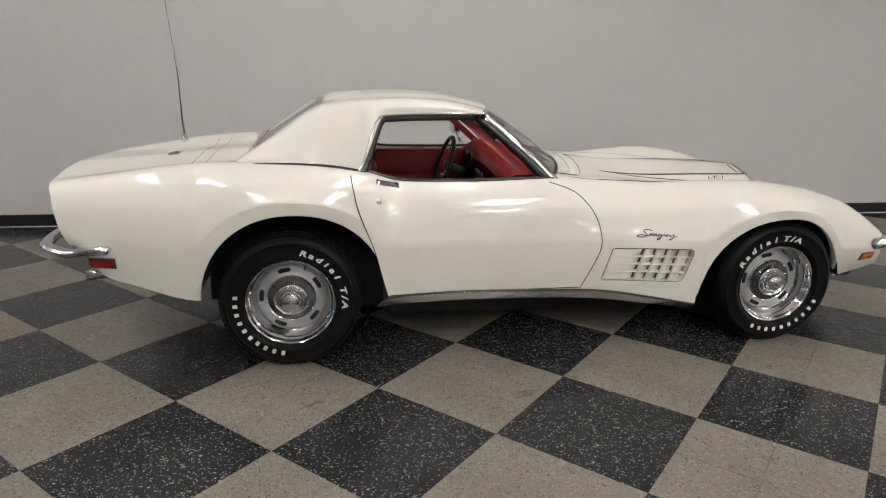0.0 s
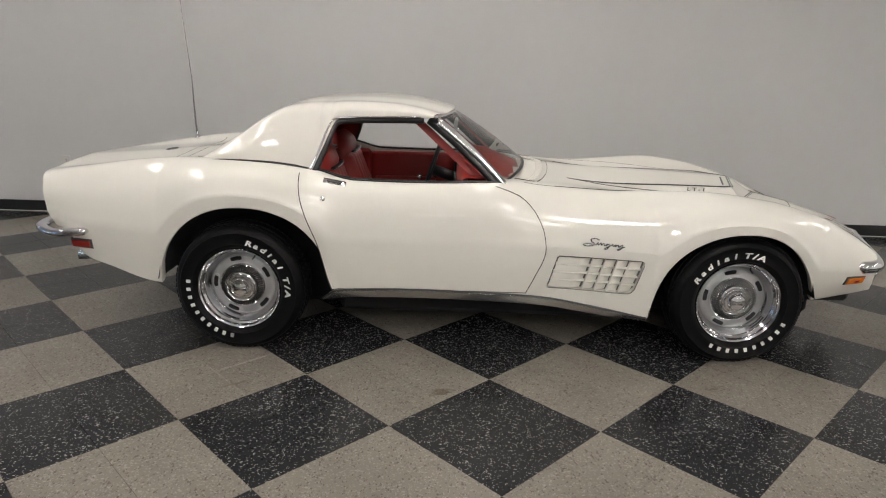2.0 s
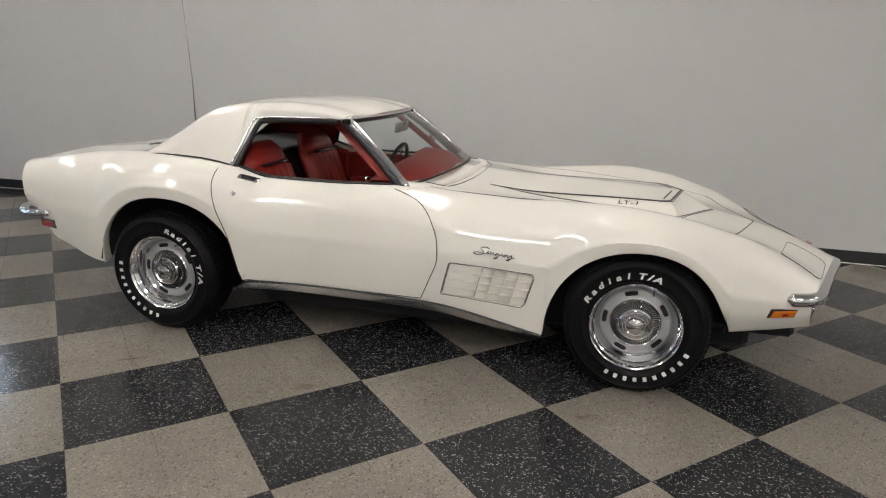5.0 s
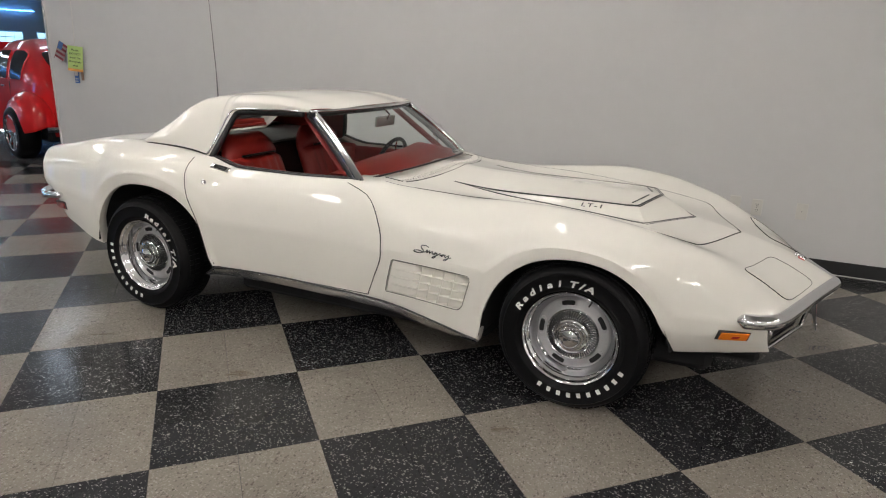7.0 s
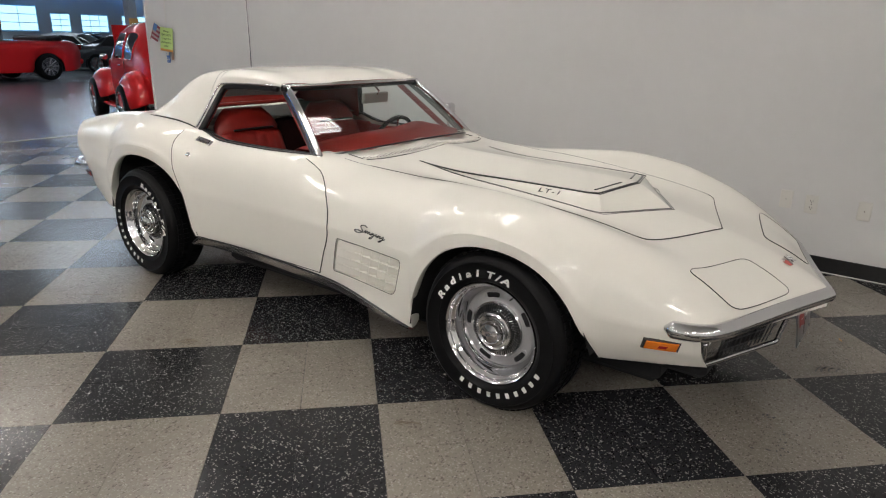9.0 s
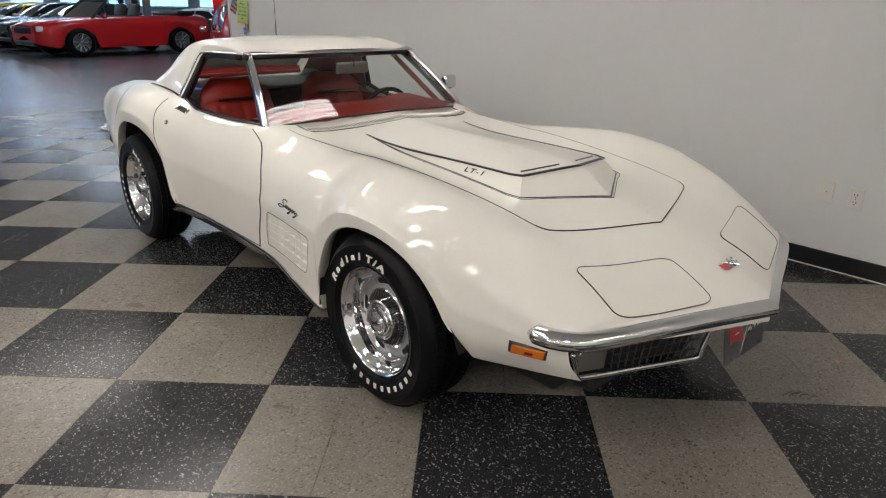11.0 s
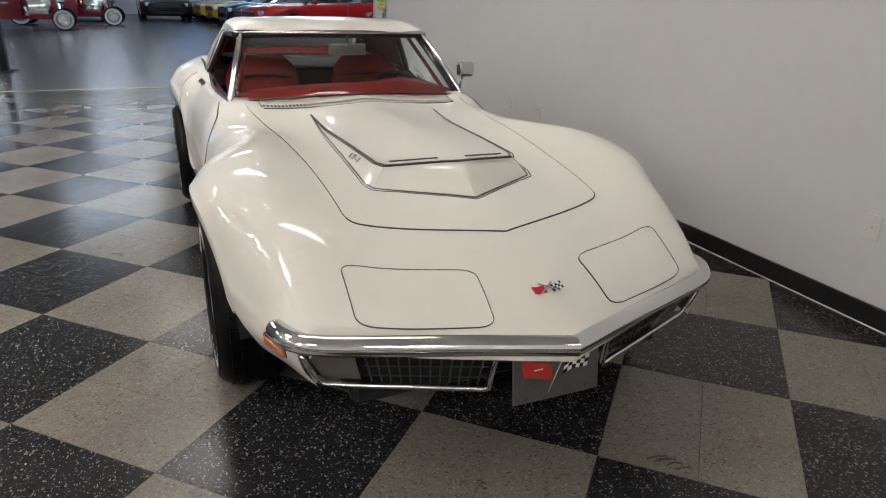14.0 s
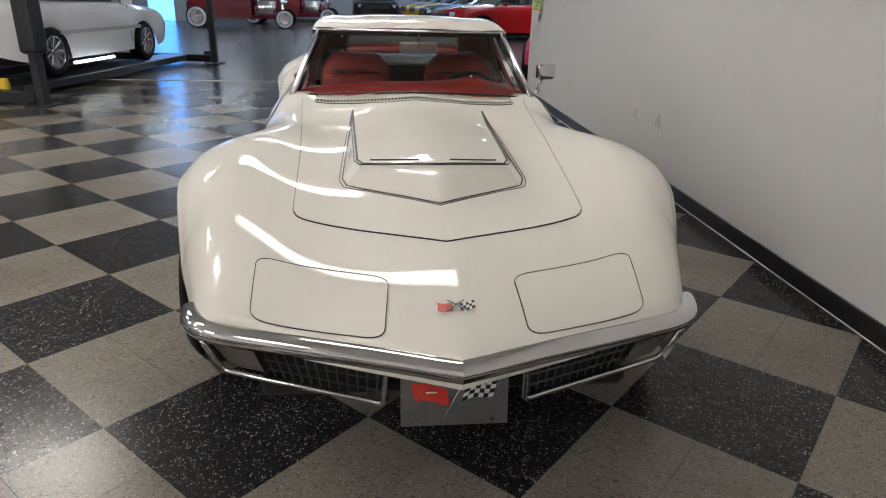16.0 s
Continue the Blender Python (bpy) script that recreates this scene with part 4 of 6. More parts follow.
    # script badge as one flowing stroke
    pen = [(0.34, 0.88), (0.24, 1.0), (0.13, 0.92), (0.15, 0.70), (0.23, 0.48), (0.19, 0.26), (0.06, 0.20), (-0.04, 0.32), (0.08, 0.44), (0.26, 0.36), (0.33, 0.62), (0.34, 0.34), (0.40, 0.60), (0.42, 0.34), (0.47, 0.58), (0.50, 0.34), (0.57, 0.56), (0.54, 0.32), (0.61, 0.54), (0.58, 0.02), (0.52, 0.0), (0.66, 0.40), (0.70, 0.56), (0.72, 0.34), (0.79, 0.54), (0.76, 0.30), (0.84, 0.52), (0.86, 0.30), (0.95, 0.54), (0.90, 0.02), (0.84, 0.0), (1.02, 0.36)]
    stroke = [side_point(0.487 + 0.188 * u + 0.012 * v, 0.568 + 0.046 * v - 0.004 * u, sign, 0.004)[0] for u, v in spline(pen, 4)]
    part("script_badge", tube(stroke, 0.0026, sides=6), SCRIPT, car, "chrome script badge on the fender", smooth=60)

    # marker lamps, bumpers
    def side_patch(x0, x1, z0, z1, slant, lift, mat, name, parent, label=""):
        g = [[side_point(x0 + (x1 - x0) * u + slant * (v - 0.5), z0 + (z1 - z0) * v, sign, lift * (1 if 0 < iu < 6 and 0 < iv < 4 else 0.0))[0] for iu, u in enumerate((0, 0.04, 0.3, 0.5, 0.7, 0.96, 1))] for iv, v in enumerate((0, 0.12, 0.5, 0.88, 1))]
        return part(name, grid_mesh(g), mat, parent, label, smooth=35)
    side_patch(1.806, 1.926, 0.396, 0.442, 0.012, 0.006, BLACK, "marker_frame", car)
    side_patch(1.814, 1.919, 0.401, 0.437, 0.012, 0.011, AMBER, "front_marker_lamp", car, "amber side marker lamp")
    side_patch(1.858, 1.885, 0.412, 0.424, 0.008, 0.013, RED_LENS, "marker_reflector", car)
    side_patch(-2.10, -1.977, 0.478, 0.530, 0.0, 0.006, BLACK, "marker_frame", car)
    side_patch(-2.093, -1.984, 0.484, 0.524, 0.0, 0.011, RED_LENS, "rear_marker_lamp", car, "red side marker lamp")
    pts = [side_point(-1.985, 0.576, sign, 0.002)[0], side_point(-2.01, 0.575, sign, 0.018)[0], side_point(-2.08, 0.571, sign, 0.028)[0], side_point(-2.16, 0.567, sign, 0.034)[0]]
    pts += [Vector((-2.29, sign * 0.67, 0.562)), Vector((-2.33, sign * 0.56, 0.56)), Vector((-2.34, sign * 0.3, 0.56))]
    part("rear_bumper", tube(spline(pts, 5), 0.028, sides=14, flat=0.72, taper=[0.25, 0.5, 0.75, 0.9] + [1] * 27), CHROME, car, "chrome rear bumper half", smooth=50)
    for k in (0, 1):
        part("exhaust_tip", tube([(-1.9, sign * 0.42, 0.37), (-2.20, sign * (0.46 + 0.07 * k), 0.372)], 0.026, sides=14), CHROME, car, "chrome exhaust tip", smooth=50)

# hood with its raised centre
HOOD_SIDE = ((0.2, 0.573), (0.36, 0.560), (0.91, 0.511), (1.29, 0.484), (1.515, 0.474), (1.64, 0.470))
side_edge = [(x, keyed(x, HOOD_SIDE)) for x in np.linspace(0.36, 1.615, 30)]
corner = [(1.641, 0.467), (1.664, 0.456), (1.678, 0.436)]
front_edge = [(1.682 + (1.836 - 1.682) * (1 - y / 0.424), y) for y in np.linspace(0.42, 0.0, 14)]
hood_rim = side_edge + corner + front_edge
hood = part("hood", grid_mesh([[top_point(x, y * f, 0.002)[0] for f in np.linspace(-1, 1, 25)] for x, y in hood_rim[:-1]]), PAINT, car, "white hood with a raised scoop and dark pinstripes", smooth=60)
gap_on_top(corner + front_edge + [(x, -y) for x, y in (corner + front_edge)[::-1][1:]], width=0.0032)
for sign in (-1, 1):
    gap_on_top([(x, sign * y) for x, y in side_edge + corner[:1]], width=0.0016, lift=0.0026)
for sign in (-1, 1):
    gap_on_top([(x, sign * keyed(x, HOOD_SIDE)) for x in np.linspace(0.20, 0.36, 6)], width=0.0018, lift=0.0018, mat=VENT_DARK)
tip, bend = Vector((0.46, 0.312)), Vector((1.368, 0.270))
out_bend, apex, out_apex = Vector((1.402, 0.324)), 1.452, 1.615


def scoop_height(x):
    """Height of the raised centre over the hood."""
    return 0.062 * max(0, (x - 0.5) / 0.9) ** 1.15


inner_line = [tip.lerp(bend, f) for f in np.linspace(0, 0.96, 22)] + [Vector((1.383, 0.252))] + [Vector((1.388 + (apex - 1.388) * (1 - y / 0.235), y)) for y in np.linspace(0.23, 0.0, 10)]
outer_line = [tip.lerp(out_bend, f) for f in np.linspace(0, 0.965, 22)] + [Vector((1.427, 0.306))] + [Vector((1.442 + (out_apex - 1.442) * (1 - y / 0.28), y)) for y in np.linspace(0.275, 0.0, 10)]


def scoop_top(p, sign):
    q, no = top_point(p.x, sign * p.y, 0.0025)
    return q + Vector((0, 0, scoop_height(p.x))), no


bm = bmesh.new()
rows = []
for p, o in zip(inner_line, outer_line):
    row = [top_point(o.x, -o.y, 0.0022)[0]]
    for f in (-0.55,):
        a, b = top_point(o.x, -o.y, 0.0022)[0], scoop_top(p, -1)[0]
        row.append(a.lerp(b, 0.6) + Vector((0, 0, 0.004)) * min(1, scoop_height(p.x) / 0.03))
    row += [scoop_top(Vector((p.x, p.y * abs(f))), 1 if f >= 0 else -1)[0] for f in np.linspace(-1, 1, 13)]
    b, a = scoop_top(p, 1)[0], top_point(o.x, o.y, 0.0022)[0]
    row += [a.lerp(b, 0.6) + Vector((0, 0, 0.004)) * min(1, scoop_height(p.x) / 0.03), a]
    rows.append(row)
grid_mesh(rows, bm)
part("hood_scoop", merged(bm), PAINT, hood, "raised white centre of the hood", smooth=28)


def scoop_stripe(line, on_top, width, shift, name):
    pts, nos = [], []
    full = [(p, -1) for p in line] + [(p, 1) for p in line[::-1][1:]]
    for p, sign in full:
        q, no = (scoop_top(p, sign) if on_top else top_point(p.x, sign * p.y, 0.0024))
        pts.append(q + Vector((shift, 0, 0)))
        nos.append(no)
    part(name, ribbon(pts, nos, width, 0.0012), BLACK, hood, "dark pinstripe on the hood")


scoop_stripe(inner_line, True, 0.008, 0.0, "pinstripe")
scoop_stripe([Vector((p.x + 0.012 * (i > 20), max(0, p.y + 0.011 * (i <= 23) * min(1, i / 8)))) for i, p in enumerate(inner_line)], True, 0.003, 0.0, "pinstripe")
scoop_stripe(outer_line, False, 0.008, 0.0, "pinstripe")
scoop_stripe([Vector((p.x + 0.013 * (i > 20), max(0, p.y + 0.012 * (i <= 23) * min(1, i / 8)))) for i, p in enumerate(outer_line)], False, 0.003, 0.0, "pinstripe")
for sign in (-1, 1):
    # intake slot under the scoop's leading edge, and the engine mark beside it
    slot = [scoop_top(Vector((1.378 + (apex - 1.388) * (1 - y / 0.235), y)), sign)[0] + Vector((-0.028, 0, 0.003)) for y in np.linspace(0.225, 0.055, 8)]
    part("intake_slot", tube(slot, 0.005, sides=6, flat=0.5), BLACK, hood, "narrow dark intake slot")
    f = 0.775
    a, b = top_point(*(lambda p: (p.x, sign * p.y))(tip.lerp(out_bend, f)), 0.0022)[0], scoop_top(tip.lerp(bend, f), sign)[0]
    run = (scoop_top(tip.lerp(bend, f + 0.05), sign)[0] - scoop_top(tip.lerp(bend, f - 0.05), sign)[0]).normalized() * -sign
    up = (b - a)
    up = (up - run * up.dot(run)).normalized()
    out = run.cross(up)
    bm = text_mesh("LT-1", 0.036, 0.0006, shear=0.15, spacing=1.2, extra=0.0002)
    bm.transform(Matrix.Translation(a.lerp(b, 0.5) + out * 0.0065) @ Matrix((run, up, out)).transposed().to_4x4() @ Matrix.Diagonal((1.35, 0.85, 1, 1)))
    part("engine_mark", bm, SCRIPT, hood, "small dark engine mark")

# wiper door in front of the windshield, with its slatted grille
for sign in (-1, 1):
    edge = [WS_BASE(sign * y) + Vector((0.035, 0, -0.02)) for y in np.linspace(0.0, 0.50, 14)]
    gap_on_top([(p.x + 0.115 - 0.02 * abs(p.y), p.y) for p in edge], width=0.002)
    gap_on_top([(WS_BASE(sign * 0.5).x + 0.02 + 0.105 * f, sign * 0.505) for f in np.linspace(0, 1, 6)], width=0.003)
rows = []
for y in np.linspace(-0.50, 0.50, 40):
    x = WS_BASE(y).x + 0.098
    rows.append([top_point(x - 0.017, y, 0.0035)[0], top_point(x + 0.017, y, 0.0035)[0]])
cowl = part("cowl_grille", grid_mesh(rows), WELL, car, "slatted air intake below the windshield")
for y in np.linspace(-0.50, 0.50, 60):
    x = WS_BASE(y).x + 0.098
    part("slat", tube([top_point(x - 0.018, y, 0.004)[0], top_point(x + 0.018, y, 0.004)[0]], 0.0036, sides=6), PAINT, cowl)

# headlamp covers
def rounded(quad, n=10, r=0.16):
    """A quad with rounded corners, as a loop of (x, y)."""
    out = []
    for i in range(4):
        p, a, b = Vector(quad[i]), Vector(quad[i - 1]), Vector(quad[(i + 1) % 4])
        p0, p1 = p.lerp(a, r), p.lerp(b, r)
        out += [(p0 * (1 - t) ** 2 + p * 2 * t * (1 - t) + p1 * t * t) for t in np.linspace(0, 1, n)]
        e = Vector(quad[(i + 1) % 4]).lerp(p, r)
        out += [p1.lerp(e, t) for t in np.linspace(0.15, 0.85, 6)]
    return out


for sign in (-1, 1):
    quad = [(1.862, 0.548), (1.972, 0.174), (2.160, 0.190), (2.046, 0.548)]
    rim = rounded([(x, sign * y) for x, y in quad])
    mid = sum(rim, Vector((0, 0))) / len(rim)
    rows = [[top_point(*mid.lerp(p, f), 0.002)[0] for p in rim + rim[:1]] for f in np.linspace(0.02, 1, 9)]
    cover = part("headlamp_cover", grid_mesh(rows if sign > 0 else rows[::-1]), PAINT, car, "closed white pop-up headlamp cover", smooth=60)
    gap_on_top(rim, closed=True, width=0.002, parent=cover)

# front bumper: a pointed chrome bar that wraps round the corners
bump_line = [(1.872, 0.748), (1.905, 0.744), (1.958, 0.728), (2.003, 0.692), (2.034, 0.64), (2.10, 0.46), (2.178, 0.23), (2.264, 0.0)]


def bumper_half(sign):
    pts = spline([(x, y) for x, y in bump_line], 5)
    rows = []
    for k, p in enumerate(pts):
        a, b = pts[max(0, k - 1)], pts[min(len(pts) - 1, k + 1)]
        t = (b - a).normalized()
        n = Vector((-t.y, t.x)) if -t.y > 0 else Vector((t.y, -t.x))
        if k == len(pts) - 1:
            n = Vector((1, 0))
        end = min(1, 0.28 + k / 5)
        row = []
        for d, h in ((-0.028, 0.026), (-0.004, 0.030), (0.012, 0.024), (0.022, 0.008), (0.024, -0.006), (0.018, -0.02), (0.004, -0.030), (-0.03, -0.030)):
            q = p + n * d * (end if d > 0 else 1)
            row.append((q.x, sign * max(0, q.y), 0.478 + h * end + 0.010 * (1 - k / len(pts))))
        rows.append(row)
    bm = grid_mesh(rows if sign > 0 else rows[::-1])
    return part("front_bumper", bm, CHROME, car, "pointed chrome front bumper half", smooth=50)


for sign in (-1, 1):
    bumper_half(sign)
    # grille opening below the bumper
    top_in, top_out = Vector((2.168, sign * 0.185, 0.445)), Vector((1.995, sign * 0.692, 0.447))
    bot_in, bot_out = Vector((2.135, sign * 0.195, 0.312)), Vector((1.978, sign * 0.640, 0.335))
    frame_pts = [top_in, top_in.lerp(bot_in, 0.7), bot_in + Vector((0.004, 0, 0.006)), bot_in.lerp(bot_out, 0.12), bot_in.lerp(bot_out, 0.5), bot_in.lerp(bot_out, 0.9), bot_out + Vector((0.004, sign * 0.002, 0.008)), bot_out.lerp(top_out, 0.5) + Vector((0.006, 0, 0)), top_out]
    grille = part("grille", tube(spline(frame_pts, 4), 0.009, sides=8), CHROME, car, "dark egg-crate grille in a chrome frame", smooth=60)
    back = Vector((-0.05, 0, 0))
    part("grille_back", grid_mesh([[top_in + back, top_out + back], [bot_in + back, bot_out + back]]), WELL, grille)
    for f in np.linspace(0.2, 0.8, 3):
        a, b = top_in.lerp(bot_in, f), top_out.lerp(bot_out, f)
        part("grille_bar", tube([a - Vector((0.024, 0, 0)), a.lerp(b, 0.7) - Vector((0.024, 0, 0))], 0.0028, sides=5), GRILLE, grille)
    for f in np.linspace(0.04, 0.68, 12):
        a, b = top_in.lerp(top_out, f), bot_in.lerp(bot_out, f)
        part("grille_bar", tube([a - Vector((0.024, 0, 0)), b - Vector((0.024, 0, 0))], 0.0028, sides=5), GRILLE, grille)
    a, b = top_out.lerp(top_in, 0.03), bot_out.lerp(bot_in, 0.03)
    lens = part("parking_lamp", grid_mesh([[a - Vector((0.018, 0, 0.01)), top_out.lerp(top_in, 0.27) - Vector((0.018, 0, 0.01))], [b - Vector((0.018, 0, -0.01)), bot_out.lerp(bot_in, 0.25) - Vector((0.018, 0, -0.01))]]), material("smoked_lens", (0.12, 0.11, 0.10), 0.2, coat=0.5), grille, "smoky parking lamp lens")
    # closing panel from the bumper down behind the grille, and the chin
    part("nose_filler", grid_mesh([[Vector((2.215, 0, 0.46)), Vector((2.0, sign * 0.67, 0.46))], [Vector((2.10, 0, 0.46)), Vector((1.93, sign * 0.64, 0.46))], [Vector((2.05, 0, 0.31)), Vector((1.90, sign * 0.6, 0.33))]]), WELL, car)
    part("chin_spoiler", box((0.02, 0.035, 0.04), (1.64, sign * 0.70, 0.305), 0.008), BLACK, car, "small black air deflector")

# plate with crossed flags, and the nose badge
plate = part("front_plate", box((0.006, 0.285, 0.145), (2.195, -0.008, 0.358), 0.002, turn=Matrix.Rotation(radians(-8), 3, "Y")), PLATE, car, "brushed metal plate with two flags")
pl = Matrix.Translation((2.195, -0.008, 0.358)) @ Matrix.Rotation(radians(-8), 4, "Y")


def flag(origin, du, dv, n, cols, rows_, mats, parent, base, scale=1.0, checker=True):
    """A small waving flag of enamel squares."""
    made = []
    for i in range(cols):
        for j in range(rows_):
            mat = mats[(i + j) % 2] if checker else mats[0]
            q = []
            for a, b in ((0, 0), (1, 0), (1, 1), (0, 1)):
                u, v = (i + a) / cols, (j + b) / rows_
                q.append(origin + du * u + dv * v + dv * 0.12 * math.sin(u * 5) + n * 0.001)
            bm = bmesh.new()
            lo = [bm.verts.new(p - n * 0.0015) for p in q]
            hi = [bm.verts.new(p) for p in q]
            bm.faces.new(hi)
            for k in range(4):
                bm.faces.new((lo[k], lo[(k + 1) % 4], hi[(k + 1) % 4], hi[k]))
            made.append(part(base, bm, mat, parent))
    return made


pv = lambda y, z: pl @ Vector((0.0048, y, z))
n = (pl.to_3x3() @ Vector((1, 0, 0)))
flag(pv(-0.105, 0.0), pl.to_3x3() @ Vector((0, 0.092, -0.010)), pl.to_3x3() @ Vector((0, -0.012, 0.050)), n, 4, 1, (BADGE_RED,), plate, "red_flag", checker=False)
flag(pv(0.018, -0.005), pl.to_3x3() @ Vector((0, 0.084, 0.018)), pl.to_3x3() @ Vector((0, 0.012, 0.048)), n, 6, 4, (BADGE_BLACK, BADGE_WHITE), plate, "flag_square")
part("flag_pole", tube([pv(-0.03, -0.052), pv(0.022, 0.05)], 0.0016, sides=5), CHROME, plate)
part("flag_emblem", box((0.002, 0.03, 0.008), pv(-0.062, 0.022), 0.0006), BADGE_WHITE, plate)
for y in (-0.10, 0.10):
    part("plate_bolt", tube([pv(y, -0.055) - n * 0.003, pv(y, -0.055) + n * 0.004], 0.005, sides=8), STEEL, plate)

c0, cn = top_point(2.10, 0.0)
badge = part("nose_badge", tube([c0 + Vector((0.022, -0.032, -0.004)) + cn * 0.006, c0 + Vector((-0.022, 0.022, 0.006)) + cn * 0.006], 0.0022, sides=6), CHROME, car, "enamel badge with two crossed flags")
part("badge_pole", tube([c0 + Vector((0.022, 0.03, -0.004)) + cn * 0.006, c0 + Vector((-0.022, -0.022, 0.006)) + cn * 0.006], 0.0022, sides=6), CHROME, badge)
down = (Vector((0.05, 0, -0.018)))
flag(c0 + Vector((-0.012, -0.050, 0.004)) + cn * 0.006, Vector((0.005, 0.040, -0.002)), down * 0.55, cn, 3, 1, (BADGE_RED,), badge, "red_flag", checker=False)
flag(c0 + Vector((-0.010, 0.010, 0.003)) + cn * 0.006, Vector((-0.007, 0.040, 0.002)), down * 0.52, cn, 5, 3, (BADGE_BLACK, BADGE_WHITE), badge, "flag_square")

# aerial
base = Vector((-1.91, 0.52, 0.0))
base.z = top_height(-1.91, 0.52)
aerial = part("aerial", tube([base, base + Vector((0, 0, 0.022)), base + Vector((0, 0, 0.03)), base + Vector((0, 0, 0.045)), base + Vector((-0.002, 0.0, 0.052))], 0.02, sides=14, taper=[1, 0.9, 0.5, 0.55, 0.2]), CHROME, car, "thin chrome whip aerial", smooth=40)
part("aerial_mast", tube([base + Vector((0, 0, 0.04)), base + Vector((-0.008, 0.008, 0.12)), base + Vector((-0.012, 0.012, 0.40)), base + Vector((-0.065, 0.04, 0.98))], 0.0058, sides=6, taper=[1.2, 1.0, 0.6, 0.4]), SCRIPT, aerial, smooth=60)
for x in (-1.70, -1.63):
    part("deck_line", ribbon(*zip(*[top_point(x, -0.50 + 1.0 * f) for f in np.linspace(0, 1, 16)]), 0.0022, 0.001), SEAM, car)
c1, n1 = top_point(-1.86, 0.0)
bm = lathe([(0.05, 0.0), (0.05, -0.004), (0.044, -0.006), (0.04, -0.004), (0, -0.0035)], 28)
bm.transform(Matrix.Translation(c1) @ Vector((0, -1, 0)).rotation_difference(n1).to_matrix().to_4x4() @ Matrix.Diagonal((0.62, 1, 1, 1)))
part("fuel_emblem", bm, SCRIPT, car, "small oval emblem on the fuel door", smooth=40)
for sign in (-1, 1):
    part("hardtop_gap", ribbon(*zip(*[(Vector((x, sign * (keyed(x, CREST_Y) - 0.012), keyed(x, ROOF_BASE) - 0.003)), Vector((0, sign, 0.6))) for x in np.linspace(-1.47, -0.875, 16)]), 0.008, 0.016), SEAM, car)
    part("roof_tip_trim", box((0.05, 0.012, 0.012), (-1.46, sign * 0.565, 0.928), 0.003), CHROME, car)

# rear window between the roof's sails
rw = [[Vector((-1.085 - 0.32 * s, y, 1.160 - 0.205 * s + 0.010 * (1 - (y / 0.42) ** 2))) for y in np.linspace(-0.43, 0.43, 13)] for s in np.linspace(0, 1, 5)]
rear = part("rear_window", grid_mesh(rw), REAR_GLASS, car, "flat tinted rear window", smooth=60)
rear.visible_shadow = False
edge = [p for p in rw[0]] + [r[-1] for r in rw[1:]] + rw[-1][::-1][1:] + [r[0] for r in rw[::-1][1:-1]]
part("rear_window_trim", tube(edge, 0.012, sides=6, closed=True), CHROME, car, "chrome rear window frame", smooth=60)
part("rear_parcel_trim", box((0.05, 0.86, 0.022), (-1.385, 0, 0.958), 0.01), RED_VINYL, car, "red padded trim below the rear window")

# side window surrounds
for sign in (-1, 1):
    frame_line = [Vector((x, sign * (0.535 + 0.116 * min(1, max(0, (1.15 - keyed(x, ROOF_BASE)) / 0.25))), keyed(x, ROOF_BASE) - 0.012)) for x in list(np.linspace(-0.872, -0.75, 14)) + list(np.linspace(-0.72, -0.32, 10))]
    part("side_window_seal", tube(frame_line, 0.017, sides=8), BLACK, car, "black rubber side window seal", smooth=60)
    part("drip_rail", tube([p + Vector((-0.016, sign * 0.018, 0.016)) for p in frame_line], 0.0055, sides=6), CHROME, car, "thin chrome drip rail", smooth=60)
    part("belt_seal", tube([(x, sign * (keyed(x, CREST_Y) - 0.02), keyed(x, CREST_Z) + 0.002) for x in np.linspace(-0.87, 0.10, 24)], 0.009, sides=6), BLACK, car, smooth=60)

# outside mirror on the far door
mp = Vector((-0.17, 0.775, 0.955))
mirror = part("side_mirror", box((0.05, 0.118, 0.088), mp, 0.022, segments=3, turn=Matrix.Rotation(radians(12), 3, "Z")), CHROME, car, "chrome outside mirror on a stalk", smooth=60)
part("mirror_stalk", tube([mp + Vector((0.005, -0.015, -0.03)), mp + Vector((0.04, -0.055, -0.115))], 0.008, sides=8, taper=[0.8, 1.3]), CHROME, mirror, smooth=60)


# ---- on the wall ----
def outlet(x, z, duplex):
    o = thing("wall_outlet" if duplex else "blank_cover_plate", WALL @ pose(x, 0, z), "white duplex power outlet on the grey wall" if duplex else "plain white cover plate on the grey wall", "outlet" if duplex else "cover plate", "wall plates")
    part("plate", box((0.074, 0.008, 0.118), (0, -0.004, 0), 0.003), PLASTIC_WHITE, o)
    if duplex:
        for dz in (-0.021, 0.021):
            part("socket", box((0.034, 0.004, 0.03), (0, -0.009, dz), 0.0015), PLASTIC_WHITE, o)
            for dx in (-0.007, 0.007):
                part("slot", box((0.0028, 0.002, 0.011), (dx, -0.0115, dz + 0.003), 0.0), BLACK, o)
            part("slot", box((0.005, 0.002, 0.005), (0, -0.0115, dz - 0.009), 0.0), BLACK, o)
    part("screw", tube([(0, -0.007, 0), (0, -0.0098, 0)], 0.003, sides=8), STEEL, o)


for x, z, duplex in ((1.935, 0.432, True), (1.785, 0.445, False), (2.23, 0.434, False), (-1.66, 0.478, True), (-1.19, 0.485, True), (-3.70, 0.47, True)):
    outlet(x, z, duplex)
tagged(part("wall_corner_trim", box((0.02, 0.19, TOP), (WALL_END - 0.008, 0.08, TOP / 2), 0.004), WALL_PAINT), "painted end trim of the partition wall", "trim", kind="structure").matrix_basis = WALL

NOTE_GREEN = material("note_paper", (0.42, 0.58, 0.20), 0.6, vary=0.05, scale=20)
